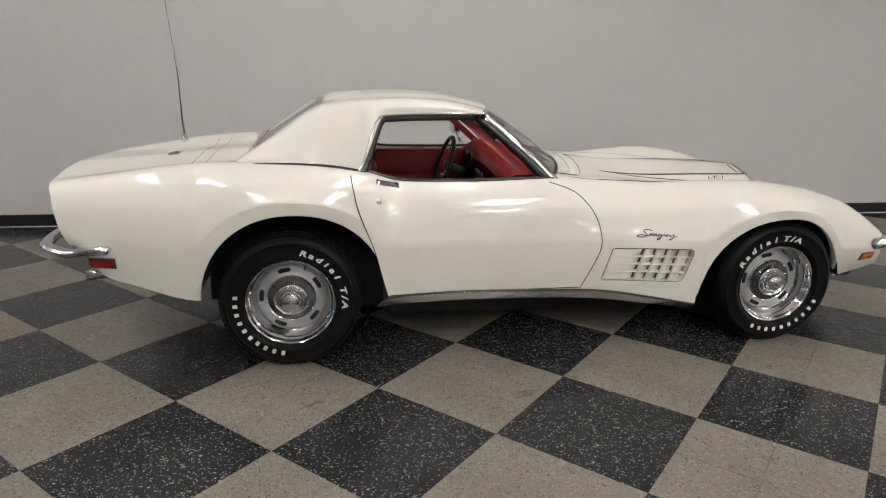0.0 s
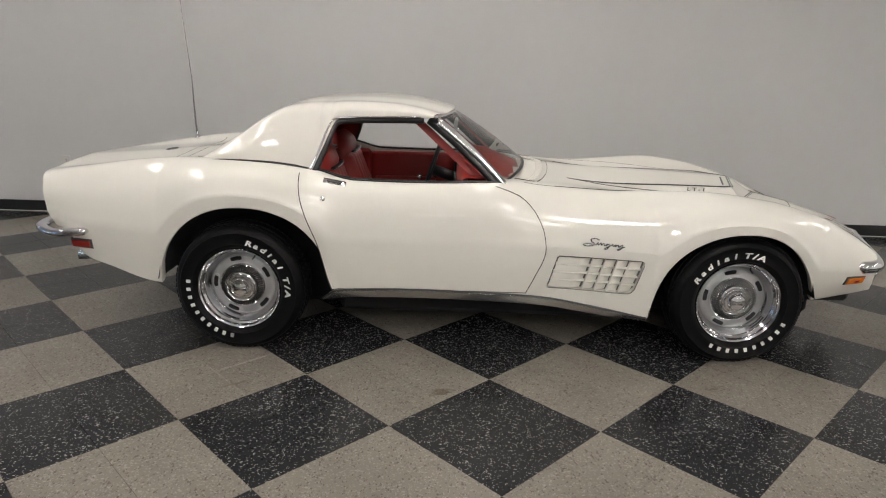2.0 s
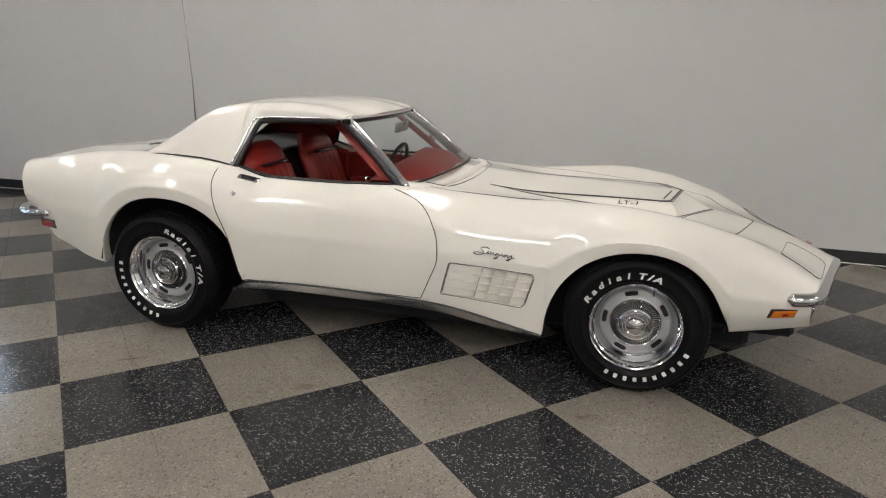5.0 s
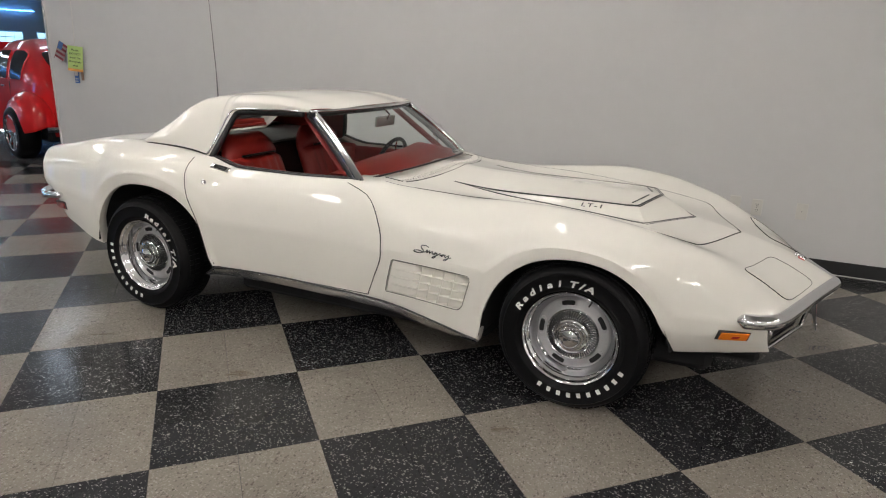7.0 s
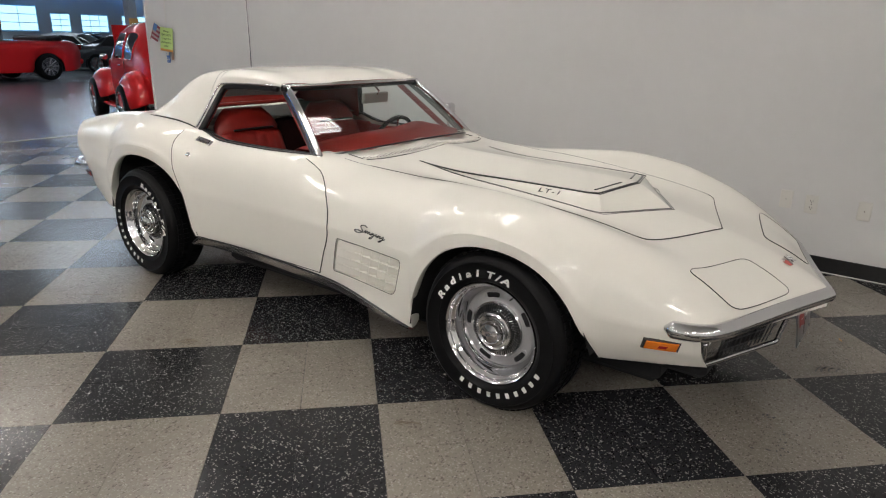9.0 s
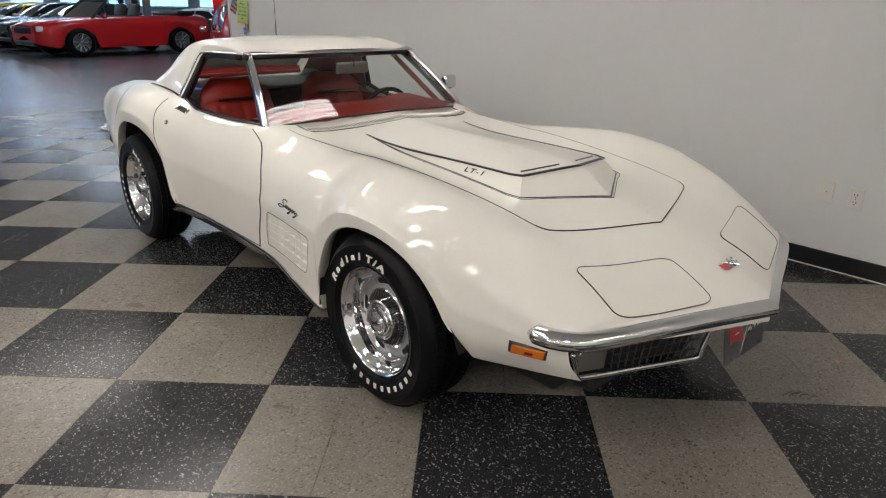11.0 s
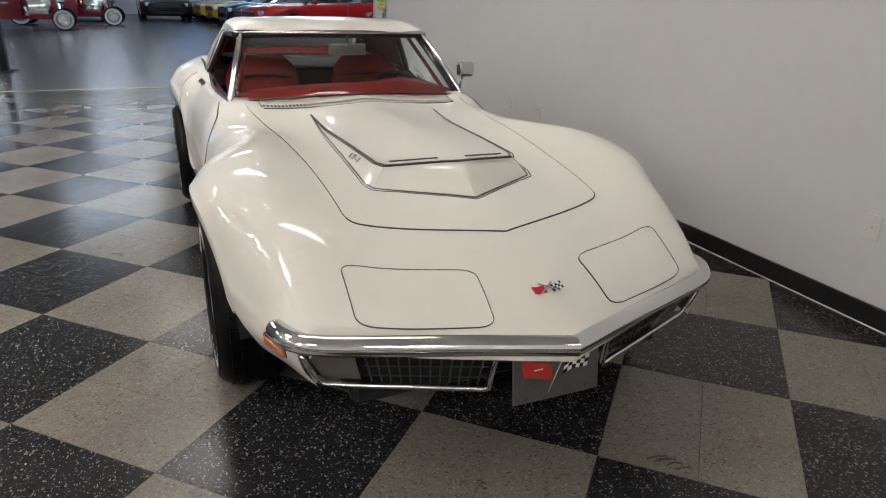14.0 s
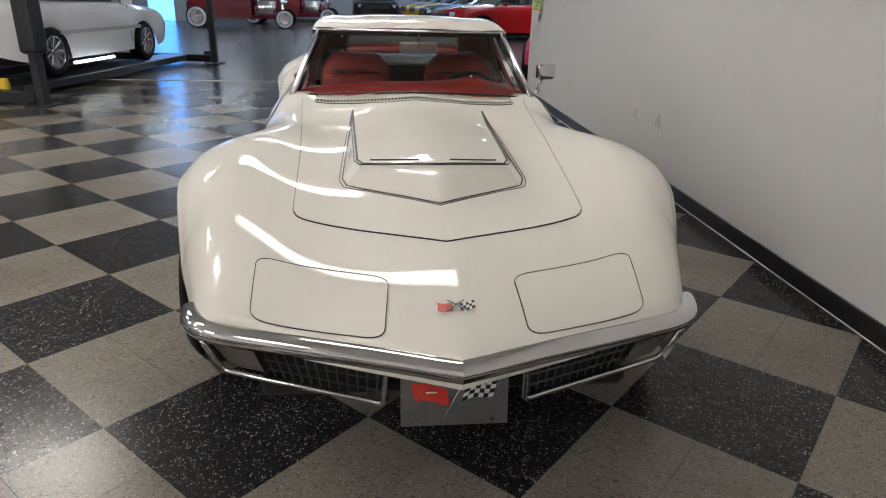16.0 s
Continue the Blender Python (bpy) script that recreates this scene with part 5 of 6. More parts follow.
NOTE_RED = material("flag_red", (0.20, 0.025, 0.04), 0.7)
FLAG_PALE = material("flag_pale", (0.30, 0.24, 0.25), 0.7)
NOTE_BLUE = material("tag_blue", (0.06, 0.14, 0.38), 0.6)
NOTE_INK = material("ink", (0.03, 0.05, 0.02), 0.7)
ORANGE = material("orange_band", (0.65, 0.30, 0.08), 0.6)
CARD = material("card_brown", (0.35, 0.22, 0.16), 0.7)

note = thing("paper_sign", WALL @ pose(-5.40, -0.06, 1.35, 0, 6, 18), "green paper sign hung on a cord by the wall", "sign")
part("sheet", box((0.19, 0.006, 0.26), (0, 0, 0.0), 0.002), NOTE_GREEN, note)
part("band", box((0.19, 0.006, 0.03), (0.0, -0.001, -0.138), 0.002), ORANGE, note)
for k, line in enumerate(("Please", "DO NOT", "enter the", "photography", "area")):
    bm = text_mesh(line, 0.036 if k != 3 else 0.030, 0.0006)
    bm.transform(Matrix.Translation((0, -0.0045, 0.085 - 0.043 * k)) @ Matrix.Rotation(radians(90), 4, "X"))
    part("sign_text", bm, NOTE_INK, note)
part("cord", tube([(0.0, 0, 0.12), (-0.05, 0.01, 0.7), (-0.16, 0.02, 2.2)], 0.004, sides=5), PLASTIC_WHITE, note)
flag_thing = thing("small_flag", WALL @ pose(-5.65, -0.05, 1.42, 0, 28, 10) @ Matrix.Scale(1.25, 4), "small striped flag pinned beside the sign", "flag")
for k in range(7):
    part("stripe", box((0.10, 0.004, 0.022), (0, 0, 0.066 - 0.022 * k), 0.0), NOTE_RED if k % 2 == 0 else FLAG_PALE, flag_thing)
part("canton", box((0.05, 0.005, 0.07), (-0.025, -0.001, 0.045), 0.0), NOTE_BLUE, flag_thing)
part("stick", tube([(-0.052, 0, 0.085), (-0.052, 0, -0.10)], 0.003, sides=5), CARD, flag_thing)
tag = thing("hang_tag", WALL @ pose(-5.48, -0.012, 1.135), "small blue and white tag hung below the sign", "tag")
part("card", box((0.075, 0.006, 0.15), (0, 0, 0), 0.002), NOTE_BLUE, tag)
part("label", box((0.06, 0.003, 0.055), (0, -0.004, 0.04), 0.001), PLASTIC_WHITE, tag)
for k in range(3):
    part("print_line", box((0.05, 0.002, 0.006), (0, -0.004, -0.02 - 0.018 * k), 0.0), PLASTIC_WHITE, tag)
slip = thing("card_slip", WALL @ pose(-5.38, -0.012, 1.17), "brown card strip hung below the sign", "card")
part("card", box((0.045, 0.005, 0.15), (0, 0, 0), 0.002), CARD, slip)

# strip where the tiles end
STRIP = material("edge_strip", (0.42, 0.38, 0.27), 0.45, vary=0.3, scale=12)
tagged(part("threshold_trim", box((0.035, 13.0, 0.008), (FLOOR_EDGE, -4.4, 0.003), 0.002), STRIP), "worn pale metal strip at the edge of the tiles", "trim", kind="structure")

# ---- the far hall: windows, pillars, blue tubes ----
DAYLIGHT = material("daylight_glass", (0.6, 0.8, 0.95), 0.3, emit=(0.42, 0.76, 1.0), strength=1.6)
BLUE_TUBE = material("blue_tube", (0.2, 0.5, 1.0), 0.3, emit=(0.10, 0.36, 1.0), strength=12)
# white paint tinted blue: the hall's blue light is in the colour
FRAME_BLUE_LIT = material("blue_lit_frame_paint", (0.45, 0.6, 0.7), 0.5)
PILLAR = material("pillar_paint", (0.28, 0.29, 0.31), 0.5, vary=0.1, scale=3)


def hall_window(name, m, w, h, nx, nz):
    o = thing(name, m, "bright multi-pane hall window with daylight behind", "window", kind="structure")
    part("window_frame", tube([(0, -w / 2, 0), (0, w / 2, 0), (0, w / 2, h), (0, -w / 2, h)], 0.05, sides=4, closed=True, up=Vector((1, 0, 0))), FRAME_BLUE_LIT, o)
    for i in range(nx):
        for k in range(nz):
            part("pane", box((0.01, w / nx - 0.05, h / nz - 0.05), (-0.02, -w / 2 + (i + 0.5) * w / nx, (k + 0.5) * h / nz), 0.0), DAYLIGHT, o)
    part("window_sill", box((0.12, w + 0.2, 0.05), (0.04, 0, -0.05), 0.01), FRAME_BLUE_LIT, o)


for k, (y, w, h) in enumerate(((7.6, 1.7, 1.1), (10.2, 1.7, 1.1), (12.6, 1.0, 1.1), (15.6, 3.2, 1.5), (18.6, 1.2, 1.1), (20.8, 1.8, 1.1), (23.6, 1.8, 1.1), (26.4, 1.8, 1.1), (29.2, 1.8, 1.1))):
    hall_window(f"window_{k + 1}", pose(X0 + 0.03, y, 1.45), w, h, 3 if w > 1.5 else 2, 3)
# bay wall with a daylit doorway and a half-raised shutter
BLUE_DAY = material("blue_daylight", (0.3, 0.6, 0.95), 0.4, emit=(0.08, 0.34, 1.0), strength=4.5)
wall("wall_bay", (0.16, 9.1, TOP), (-29.0, -14.45, TOP / 2), WALL_PAINT)
wall("wall_bay_pier", (0.16, 0.45, TOP), (-29.0, -8.55, TOP / 2), WALL_PAINT)
doorway = thing("door_1", pose(-29.05, -9.35, 0), "tall open doorway filled with blue daylight", "door", kind="structure")
part("opening", box((0.02, 1.08, TOP - 0.02), (0, 0, TOP / 2)), BLUE_DAY, doorway)
shutter = thing("door_2", pose(-29.03, -7.75, 0), "white ribbed roller shutter with blue light put into its colour", "door", kind="structure")
for k in range(14):
    part("slat", box((0.04, 1.1, 0.19), (0, 0, 0.1 + 0.2 * k), 0.01), FRAME_BLUE_LIT, shutter)
# straight tubes added as fill, for the blue glow over the far wall
for y in (4, 11, 18, 25):
    t = thing("neon_strip", pose(X0 + 0.2, y, 3.9), "glowing blue tube added to light the far wall blue", "lamp", "blue tube lights")
    part("tube", tube([(0, -3.2, 0), (0, 3.2, 0)], 0.03, sides=8), BLUE_TUBE, t)
    part("bracket", box((0.2, 0.05, 0.05), (-0.1, 0, 0)), STEEL, t)
for x, y in ((-18.5, 9.0), (-30, 9.5), (-30, -7.6)):
    p = thing("pillar", pose(x, y, 0), "dark grey steel hall pillar", "pillar", "hall pillars")
    part("shaft", box((0.28, 0.28, TOP), (0, 0, TOP / 2), 0.02), PILLAR, p)
    part("notice", box((0.01, 0.3, 0.22), (0.15, 0, 1.75), 0.0), ORANGE, p, "pale notice fixed to the pillar")


# ---- parked cars of the far hall ----
CAR_GLASS = material("dark_car_glass", (0.012, 0.014, 0.016), 0.06, spec=0.7)
LAMP_LENS = material("lamp_lens", (0.7, 0.75, 0.8), 0.1, coat=0.8)
ALLOY = material("alloy_wheel", (0.5, 0.5, 0.52), 0.25, 0.9)
WHITEWALL = material("whitewall", (0.75, 0.76, 0.78), 0.5)


def paint(name, c):
    return material(name, c, 0.5, coat=1.0, vary=0.02, scale=3, spec=0.3)


def far_wheel(parent, x, y, r, w, side, rim_r=0.66, spokes=5, whitewall=False):
    h = w / 2
    t = part("wheel", lathe([(r * 0.6, h * 0.8), (r * 0.75, h), (r * 0.92, h * 0.95), (r, h * 0.7), (r, -h * 0.7), (r * 0.92, -h * 0.95), (r * 0.75, -h), (r * 0.6, -h * 0.8)], 28), RUBBER, parent, smooth=50)
    t.matrix_basis = pose(x, y, r, 0, 0, 0 if side < 0 else 180)
    part("rim", lathe([(r * rim_r, -h), (r * rim_r * 0.94, -h * 1.02), (r * rim_r * 0.9, -h * 0.5), (0, -h * 0.45)], 28), ALLOY if spokes != 8 else CHROME, t, smooth=40)
    if whitewall:
        part("whitewall", lathe([(r * 0.88, -h * 1.02), (r * 0.64, -h * 1.04)], 28), WHITEWALL, t)
    for k in range(spokes):
        a = math.tau * k / spokes
        part("spoke", tube([(0, -h * 0.75, 0), (r * rim_r * 0.92 * math.cos(a), -h * 0.9, r * rim_r * 0.92 * math.sin(a))], r * 0.075, sides=6, flat=0.5, up=Vector((0, 1, 0))), ALLOY, t)
    part("hub", lathe([(r * 0.16, -h * 0.6), (r * 0.14, -h * 1.0), (0, -h * 1.02)], 14), CHROME, t, smooth=40)


def parked_car(m, colour, label, L, W, top, shoulder, roof, axles, r, group="cars parked in the hall", open_top=False, hood_gap=True, spokes=5, sill=0.22, stripe=None, roof_mat=None, scale=1.0, taper=0.30, stripe_z=None):
    """A car standing on its wheels, nose along +x: top and shoulder are (x, z) profiles of hood and deck, roof of the cabin."""
    car_ = thing("parked_car", m @ Matrix.Scale(scale, 4), label, "car", group)
    xs = sorted({round(v, 3) for v in list(np.linspace(-L / 2, L / 2, 44)) + [a + r * 1.18 * math.cos(q * math.pi / 14) for a in axles for q in range(15)]})

    def half_section(x):
        end = 1 - taper * max(0, (abs(x) - L / 2 + 0.55) / 0.55) ** 2.4
        arch = 0
        for a in axles:
            if abs(x - a) < r * 1.18:
                arch = max(arch, r + r * 1.14 * math.sqrt(1 - ((x - a) / (r * 1.18)) ** 2) * 1.0)
        zt, zs = keyed(x, top), keyed(x, shoulder)
        z0 = max(sill + 0.12 * max(0, (abs(x) - L / 2 + 0.7) / 0.7) ** 2, arch * 0.93 if arch else 0)
        z0 = min(z0, zs - 0.05)
        w = W / 2 * end
        pts = [(w * 0.955, z0), (w * 0.995, z0 + (zs - z0) * 0.45), (w, z0 + (zs - z0) * 0.75), (w * 0.955, zs), (w * 0.78, zt), (0, zt + 0.025)]
        return [Vector((x, p[0], p[1])) for p in spline(pts, 3)]
    secs = [half_section(x) for x in xs]
    bm = bmesh.new()
    for s in (1, -1):
        grid_mesh([[(p.x, p.y * s, p.z) for p in q] for q in secs], bm)
        for q in (secs[0], secs[-1]):
            grid_mesh([[(p.x, p.y * s, p.z) for p in q], [(p.x, p.y * s * 0.5, 0.5 * (p.z + 0.5)) for p in q], [(p.x, 0, 0.5) for p in q]], bm)
    part("body", merged(bm, 0.002), colour, car_, smooth=40)
    part("underbody", box((L * 0.86, W * 0.8, 0.3), (0, 0, 0.36), 0.05), WELL, car_)
    # cabin
    rx = np.linspace(roof[0][0], roof[-1][0], 26)
    bel = lambda x: keyed(x, top) - 0.03
    if not open_top:
        def cab(x, out=0.0, cut=0.0):
            zr = keyed(x, roof)
            zb = bel(x)
            h = max(0, zr - zb)
            wb, wt = W / 2 * 0.86, W / 2 * (0.86 - 0.25 * min(1, h / 0.45))
            pts = [(wb + out, zb), (wb * 0.45 + wt * 0.55 + out, zb + h * 0.62), (wt + out, zb + h * 0.88), (wt * 0.75, zr + out), (0, zr + 0.02 + out)]
            return [Vector((x, p[0], p[1])) for p in spline(pts, 3)]
        bm, bm2 = bmesh.new(), bmesh.new()
        for s in (1, -1):
            g = [cab(x) for x in rx]
            grid_mesh([[(p.x, p.y * s, p.z) for p in q] for q in g], bm)
            hi = [i for i, x in enumerate(rx) if keyed(x, roof) > max(z for _, z in roof) - 0.09]
            g2 = [cab(rx[i], 0.012)[5:] for i in hi]
            grid_mesh([[(p.x, p.y * s, p.z) for p in q] for q in g2], bm2)
        part("window_glass", merged(bm, 0.002), CAR_GLASS, car_, "dark car windows", smooth=60)
        part("roof", merged(bm2, 0.002), roof_mat or colour, car_, smooth=60)
        ztop = max(z for _, z in roof)
        for s in (1, -1):
            for x in (roof[1][0], (roof[1][0] + roof[-2][0]) / 2, roof[-2][0]):
                end_x = x + (0.45 if x > (roof[1][0] + roof[-2][0]) / 2 + 0.1 else -0.35 if x < (roof[1][0] + roof[-2][0]) / 2 - 0.1 else 0)
                end_x = max(roof[0][0], min(roof[-1][0], end_x))
                part("pillar", tube([cab(x, 0.012)[6] if s > 0 else Vector((x, -cab(x, 0.012)[6].y, cab(x, 0.012)[6].z)), Vector((end_x, s * (W / 2 * 0.86 + 0.008), bel(end_x)))], 0.035, sides=6), roof_mat or colour, car_)
    else:
        x1 = roof[-1][0]
        part("windshield", grid_mesh([[Vector((x1, y, bel(x1) + 0.02)), Vector((x1 - 0.5, y * 0.85, bel(x1) + 0.42))] for y in np.linspace(-W * 0.42, W * 0.42, 8)]), SCREEN_GLASS, car_)
        part("windshield_frame", tube([(x1, -W * 0.43, bel(x1)), (x1 - 0.5, -W * 0.365, bel(x1) + 0.43), (x1 - 0.5, W * 0.365, bel(x1) + 0.43), (x1, W * 0.43, bel(x1))], 0.03, sides=6), BLACK, car_)
        for y in (-0.36, 0.36):
            seat_ = part("seat", box((0.14, 0.46, 0.5), (x1 - 1.35, y, bel(x1) + 0.12), 0.06, segments=2, turn=Matrix.Rotation(radians(-14), 3, "Y")), BLACK, car_, "black car seat", smooth=60)
            part("headrest", box((0.09, 0.24, 0.17), (x1 - 1.42, y, bel(x1) + 0.45), 0.04, segments=2), BLACK, seat_, smooth=60)
        part("cockpit", box((1.7, W * 0.74, 0.05), (x1 - 1.05, 0, bel(x1 - 1) + 0.028), 0.02), BLACK, car_, "open black cockpit")
        part("folded_top", box((0.5, W * 0.74, 0.14), (roof[0][0] + 0.1, 0, bel(roof[0][0]) + 0.09), 0.06, segments=2), BLACK, car_, "black folded soft top", smooth=60)
    for s in (-1, 1):
        for a in axles:
            far_wheel(car_, a, s * (W / 2 - 0.12), r, 0.22, s, spokes=spokes)
        zt = keyed(L / 2 - 0.1, top)
        part("headlamp", box((0.16, 0.32, 0.13), (L / 2 - 0.13, s * W * 0.33, zt - 0.10), 0.03, segments=2, turn=Matrix.Rotation(s * -0.3, 3, "Z")), LAMP_LENS, car_, "clear headlamp", smooth=60)
        part("tail_lamp", box((0.06, 0.36, 0.13), (-L / 2 + 0.02, s * W * 0.3, keyed(-L / 2 + 0.1, top) - 0.12), 0.02), RED_LENS, car_, "red tail lamp")
        part("side_mirror", box((0.09, 0.17, 0.11), (roof[-1][0] - 0.25, s * (W / 2 + 0.03), bel(roof[-1][0]) + 0.07), 0.03, segments=2), colour, car_, smooth=60)
        part("door_gap", tube([(roof[-1][0] - 0.15, s * (W / 2 + 0.001), 0.35), (roof[-1][0] - 0.15, s * (W / 2 * 0.965), keyed(0, shoulder))], 0.006, sides=4), SEAM, car_)
        part("door_handle", box((0.16, 0.02, 0.025), (roof[-1][0] - 1.2, s * W / 2 * 0.992, keyed(0, shoulder) - 0.1), 0.006), colour, car_)
        if stripe:
            part("side_stripe", box((L * 0.5, 0.02, 0.05), (0, s * (W / 2 * (0.972 if stripe_z is None else 1.0)), sill + 0.13 if stripe_z is None else stripe_z), 0.003), stripe, car_)
    part("front_grille", box((0.08, W * 0.5, 0.16), (L / 2 - 0.02, 0, keyed(L / 2 - 0.1, top) - 0.14), 0.02), BLACK, car_, "black front grille")
    part("lower_intake", box((0.08, W * 0.6, 0.12), (L / 2 - 0.03, 0, 0.34), 0.02), BLACK, car_)
    part("rear_bumper", box((0.12, W * 0.8, 0.14), (-L / 2 + 0.03, 0, 0.46), 0.04), colour, car_)
    return car_


MODERN = dict(L=4.75, W=1.86, top=((-2.4, 0.90), (-2.1, 0.98), (-0.9, 0.97), (0.7, 0.95), (1.6, 0.90), (2.2, 0.80), (2.4, 0.72)), shoulder=((-2.4, 0.82), (-1.4, 0.90), (0.6, 0.88), (1.8, 0.82), (2.4, 0.66)),
              roof=((-1.75, 0.98), (-0.9, 1.33), (-0.2, 1.38), (0.25, 1.34), (1.05, 0.96)), axles=(-1.30, 1.42), r=0.345)
RED = paint("red_car_paint", (0.62, 0.008, 0.010))
CANDY = paint("dark_red_car_paint", (0.24, 0.012, 0.02))
WHITE2 = paint("plain_white_car_paint", (0.72, 0.73, 0.74))
BLACK2 = paint("black_car_paint", (0.008, 0.008, 0.01))
GREEN2 = paint("dark_green_car_paint", (0.01, 0.03, 0.03))
YELLOW = paint("yellow_car_paint", (0.62, 0.38, 0.02))
GREY2 = paint("charcoal_car_paint", (0.035, 0.04, 0.045))
SILVER = paint("silver_car_paint", (0.45, 0.46, 0.48))
PURPLE = paint("violet_car_paint", (0.22, 0.2, 0.34))

parked_car(pose(-20.1, 5.05, 0, 0, 0, 280), RED, "red muscle convertible parked with its top down", open_top=True, scale=1.17, spokes=10, **MODERN)
row = ((GREEN2, "dark green muscle car parked in a row"), (BLACK2, "black muscle car parked in a row"), (YELLOW, "yellow sports car parked in a row"), (YELLOW, "yellow sports car parked in a row"), (PURPLE, "pale violet sports car parked in a row"), (WHITE2, "white sports car parked in a row"))
for k, (mat, label) in enumerate(row):
    parked_car(pose(-23.3 - 2.9 * k, 5.0 - 0.25 * k, 0, 0, 0, 278), mat, label, scale=1.1, **MODERN)
parked_car(pose(-21.5, 11.0, 0, 0, 0, 38), GREY2, "charcoal muscle car with a dark vinyl roof", **MODERN)
parked_car(pose(-26.5, 14.5, 0, 0, 0, 38), GREY2, "dark grey classic car parked far back in the hall", **MODERN)
parked_car(pose(-25.5, 10.5, 0, 0, 0, 40), SILVER, "silver classic coupe with a white roof behind the convertible", roof_mat=WHITE2, **MODERN)
parked_car(pose(-32.5, 14.0, 0, 0, 0, 226), BLACK2, "black classic car far back in the hall", **MODERN)
parked_car(pose(-35.0, 0.26, 0, 0, 0, 2), BLACK2, "black modern sedan facing down the aisle", **{**MODERN, "scale": 1.15, "W": 2.05, "roof": ((-1.9, 0.98), (-0.9, 1.42), (-0.2, 1.46), (0.25, 1.42), (1.1, 0.98))})
parked_car(pose(-33.5, -3.2, 0, 0, 0, 8), RED, "red classic car far along the aisle", **MODERN)

# white convertible on the lift
LIFT = pose(-7.62, -5.05, 0, 0, 0, -9.6)
fox = dict(L=4.5, W=1.74, top=((-2.25, 1.0), (-2.15, 1.02), (-0.9, 0.98), (0.7, 0.95), (1.6, 0.88), (2.25, 0.74)), shoulder=((-2.25, 0.95), (-1.4, 0.94), (0.6, 0.90), (1.8, 0.82), (2.25, 0.68)),
           roof=((-1.6, 0.97), (-0.9, 1.3), (-0.2, 1.35), (0.2, 1.3), (0.95, 0.95)), axles=(-1.30, 1.30), r=0.33)
parked_car(LIFT @ pose(0.0, 0, 0.17, 0, 0, 180), WHITE2, "white convertible with chrome wheels standing on a lift", open_top=True, spokes=9, taper=0.12, stripe=SILVER, stripe_z=0.58, **fox)
LIFT_BLACK = material("lift_enamel", (0.012, 0.013, 0.016), 0.35, vary=0.3, scale=5)
LIFT_YELLOW = material("lift_yellow", (0.6, 0.42, 0.03), 0.5)
lift = thing("car_lift", LIFT, "black four-post car lift lowered to the floor", "lift")
for y in (1.45, -1.45):
    for x in (-2.75, 2.62):
        p = part("post", box((0.13, 0.11, 2.3), (x, y, 1.15), 0.012), LIFT_BLACK, lift)
        part("foot_plate", box((0.34, 0.30, 0.02), (x, y, 0.01), 0.004), LIFT_BLACK, p)
        part("gusset", box((0.04, 0.22, 0.22), (x, y - 0.1 * math.copysign(1, y), 0.12), 0.01), LIFT_BLACK, p)
for y in (0.72, -0.72):
    part("runway", box((5.2, 0.48, 0.11), (0, y, 0.115), 0.012), LIFT_BLACK, lift, "black lift runway")
for x in (-2.75, 2.62):
    part("cross_beam", box((0.16, 2.8, 0.13), (x, 0, 0.10), 0.012), LIFT_BLACK, lift)
part("wheel_stop", box((0.08, 0.5, 0.14), (2.5, 0.72, 0.22), 0.02), LIFT_YELLOW, lift, "yellow wheel stop")
part("carriage", box((0.26, 0.22, 1.3), (2.62, 1.45, 1.25), 0.05, segments=2), LIFT_BLACK, lift, "black sliding carriage on a post")
part("runway_lamp", tube([(-0.05, 0.92, 0.34), (1.0, 0.92, 0.34)], 0.022, sides=8), WHITE_TUBE, lift, "lit white tube beside the runway")

# red roadster with whitewall tyres
rod = thing("hot_rod", pose(-24.4, -5.1, 0, 0, 0, 92) @ Matrix.Scale(1.08, 4), "dark red open-engine roadster with white tyres", "car", "cars parked in the hall")
bm = bmesh.new()
secs = []
for x, w, z0, z1 in ((-1.75, 0.45, 0.5, 0.85), (-1.5, 0.72, 0.36, 1.02), (-0.9, 0.78, 0.32, 1.12), (0.2, 0.76, 0.32, 1.12), (0.45, 0.62, 0.34, 1.08), (0.46, 0.4, 0.4, 1.02)):
    secs.append([Vector((x, y * w, z)) for y, z in ((1.0, z0), (1.02, z0 + 0.3), (0.98, z1 - 0.12), (0.85, z1), (0, z1 + 0.02), (-0.85, z1), (-0.98, z1 - 0.12), (-1.02, z0 + 0.3), (-1.0, z0))])
grid_mesh(secs, bm)
part("body", merged(bm), CANDY, rod, smooth=50)
part("roof", box((1.25, 1.22, 0.42), (-0.55, 0, 1.32), 0.14, segments=3), CANDY, rod, smooth=60)
part("side_glass", box((0.7, 1.235, 0.2), (-0.5, 0, 1.33), 0.05), CAR_GLASS, rod)
part("engine", box((0.7, 0.5, 0.5), (0.95, 0, 0.68), 0.06, segments=2), CHROME, rod, "chrome engine block", smooth=60)
for k in range(4):
    part("intake_stack", tube([(0.75 + 0.13 * k, 0, 0.9), (0.75 + 0.13 * k, 0, 1.1)], 0.04, sides=10, taper=[1, 1.3]), CHROME, rod)
part("radiator_shell", box((0.16, 0.56, 0.75), (1.52, 0, 0.78), 0.08, segments=2), CHROME, rod, smooth=60)
part("frame_rail", box((3.4, 0.9, 0.12), (0.2, 0, 0.38), 0.03), CANDY, rod)
part("front_axle", tube([(1.62, -0.7, 0.34), (1.62, 0.7, 0.34)], 0.035, sides=8), CHROME, rod)
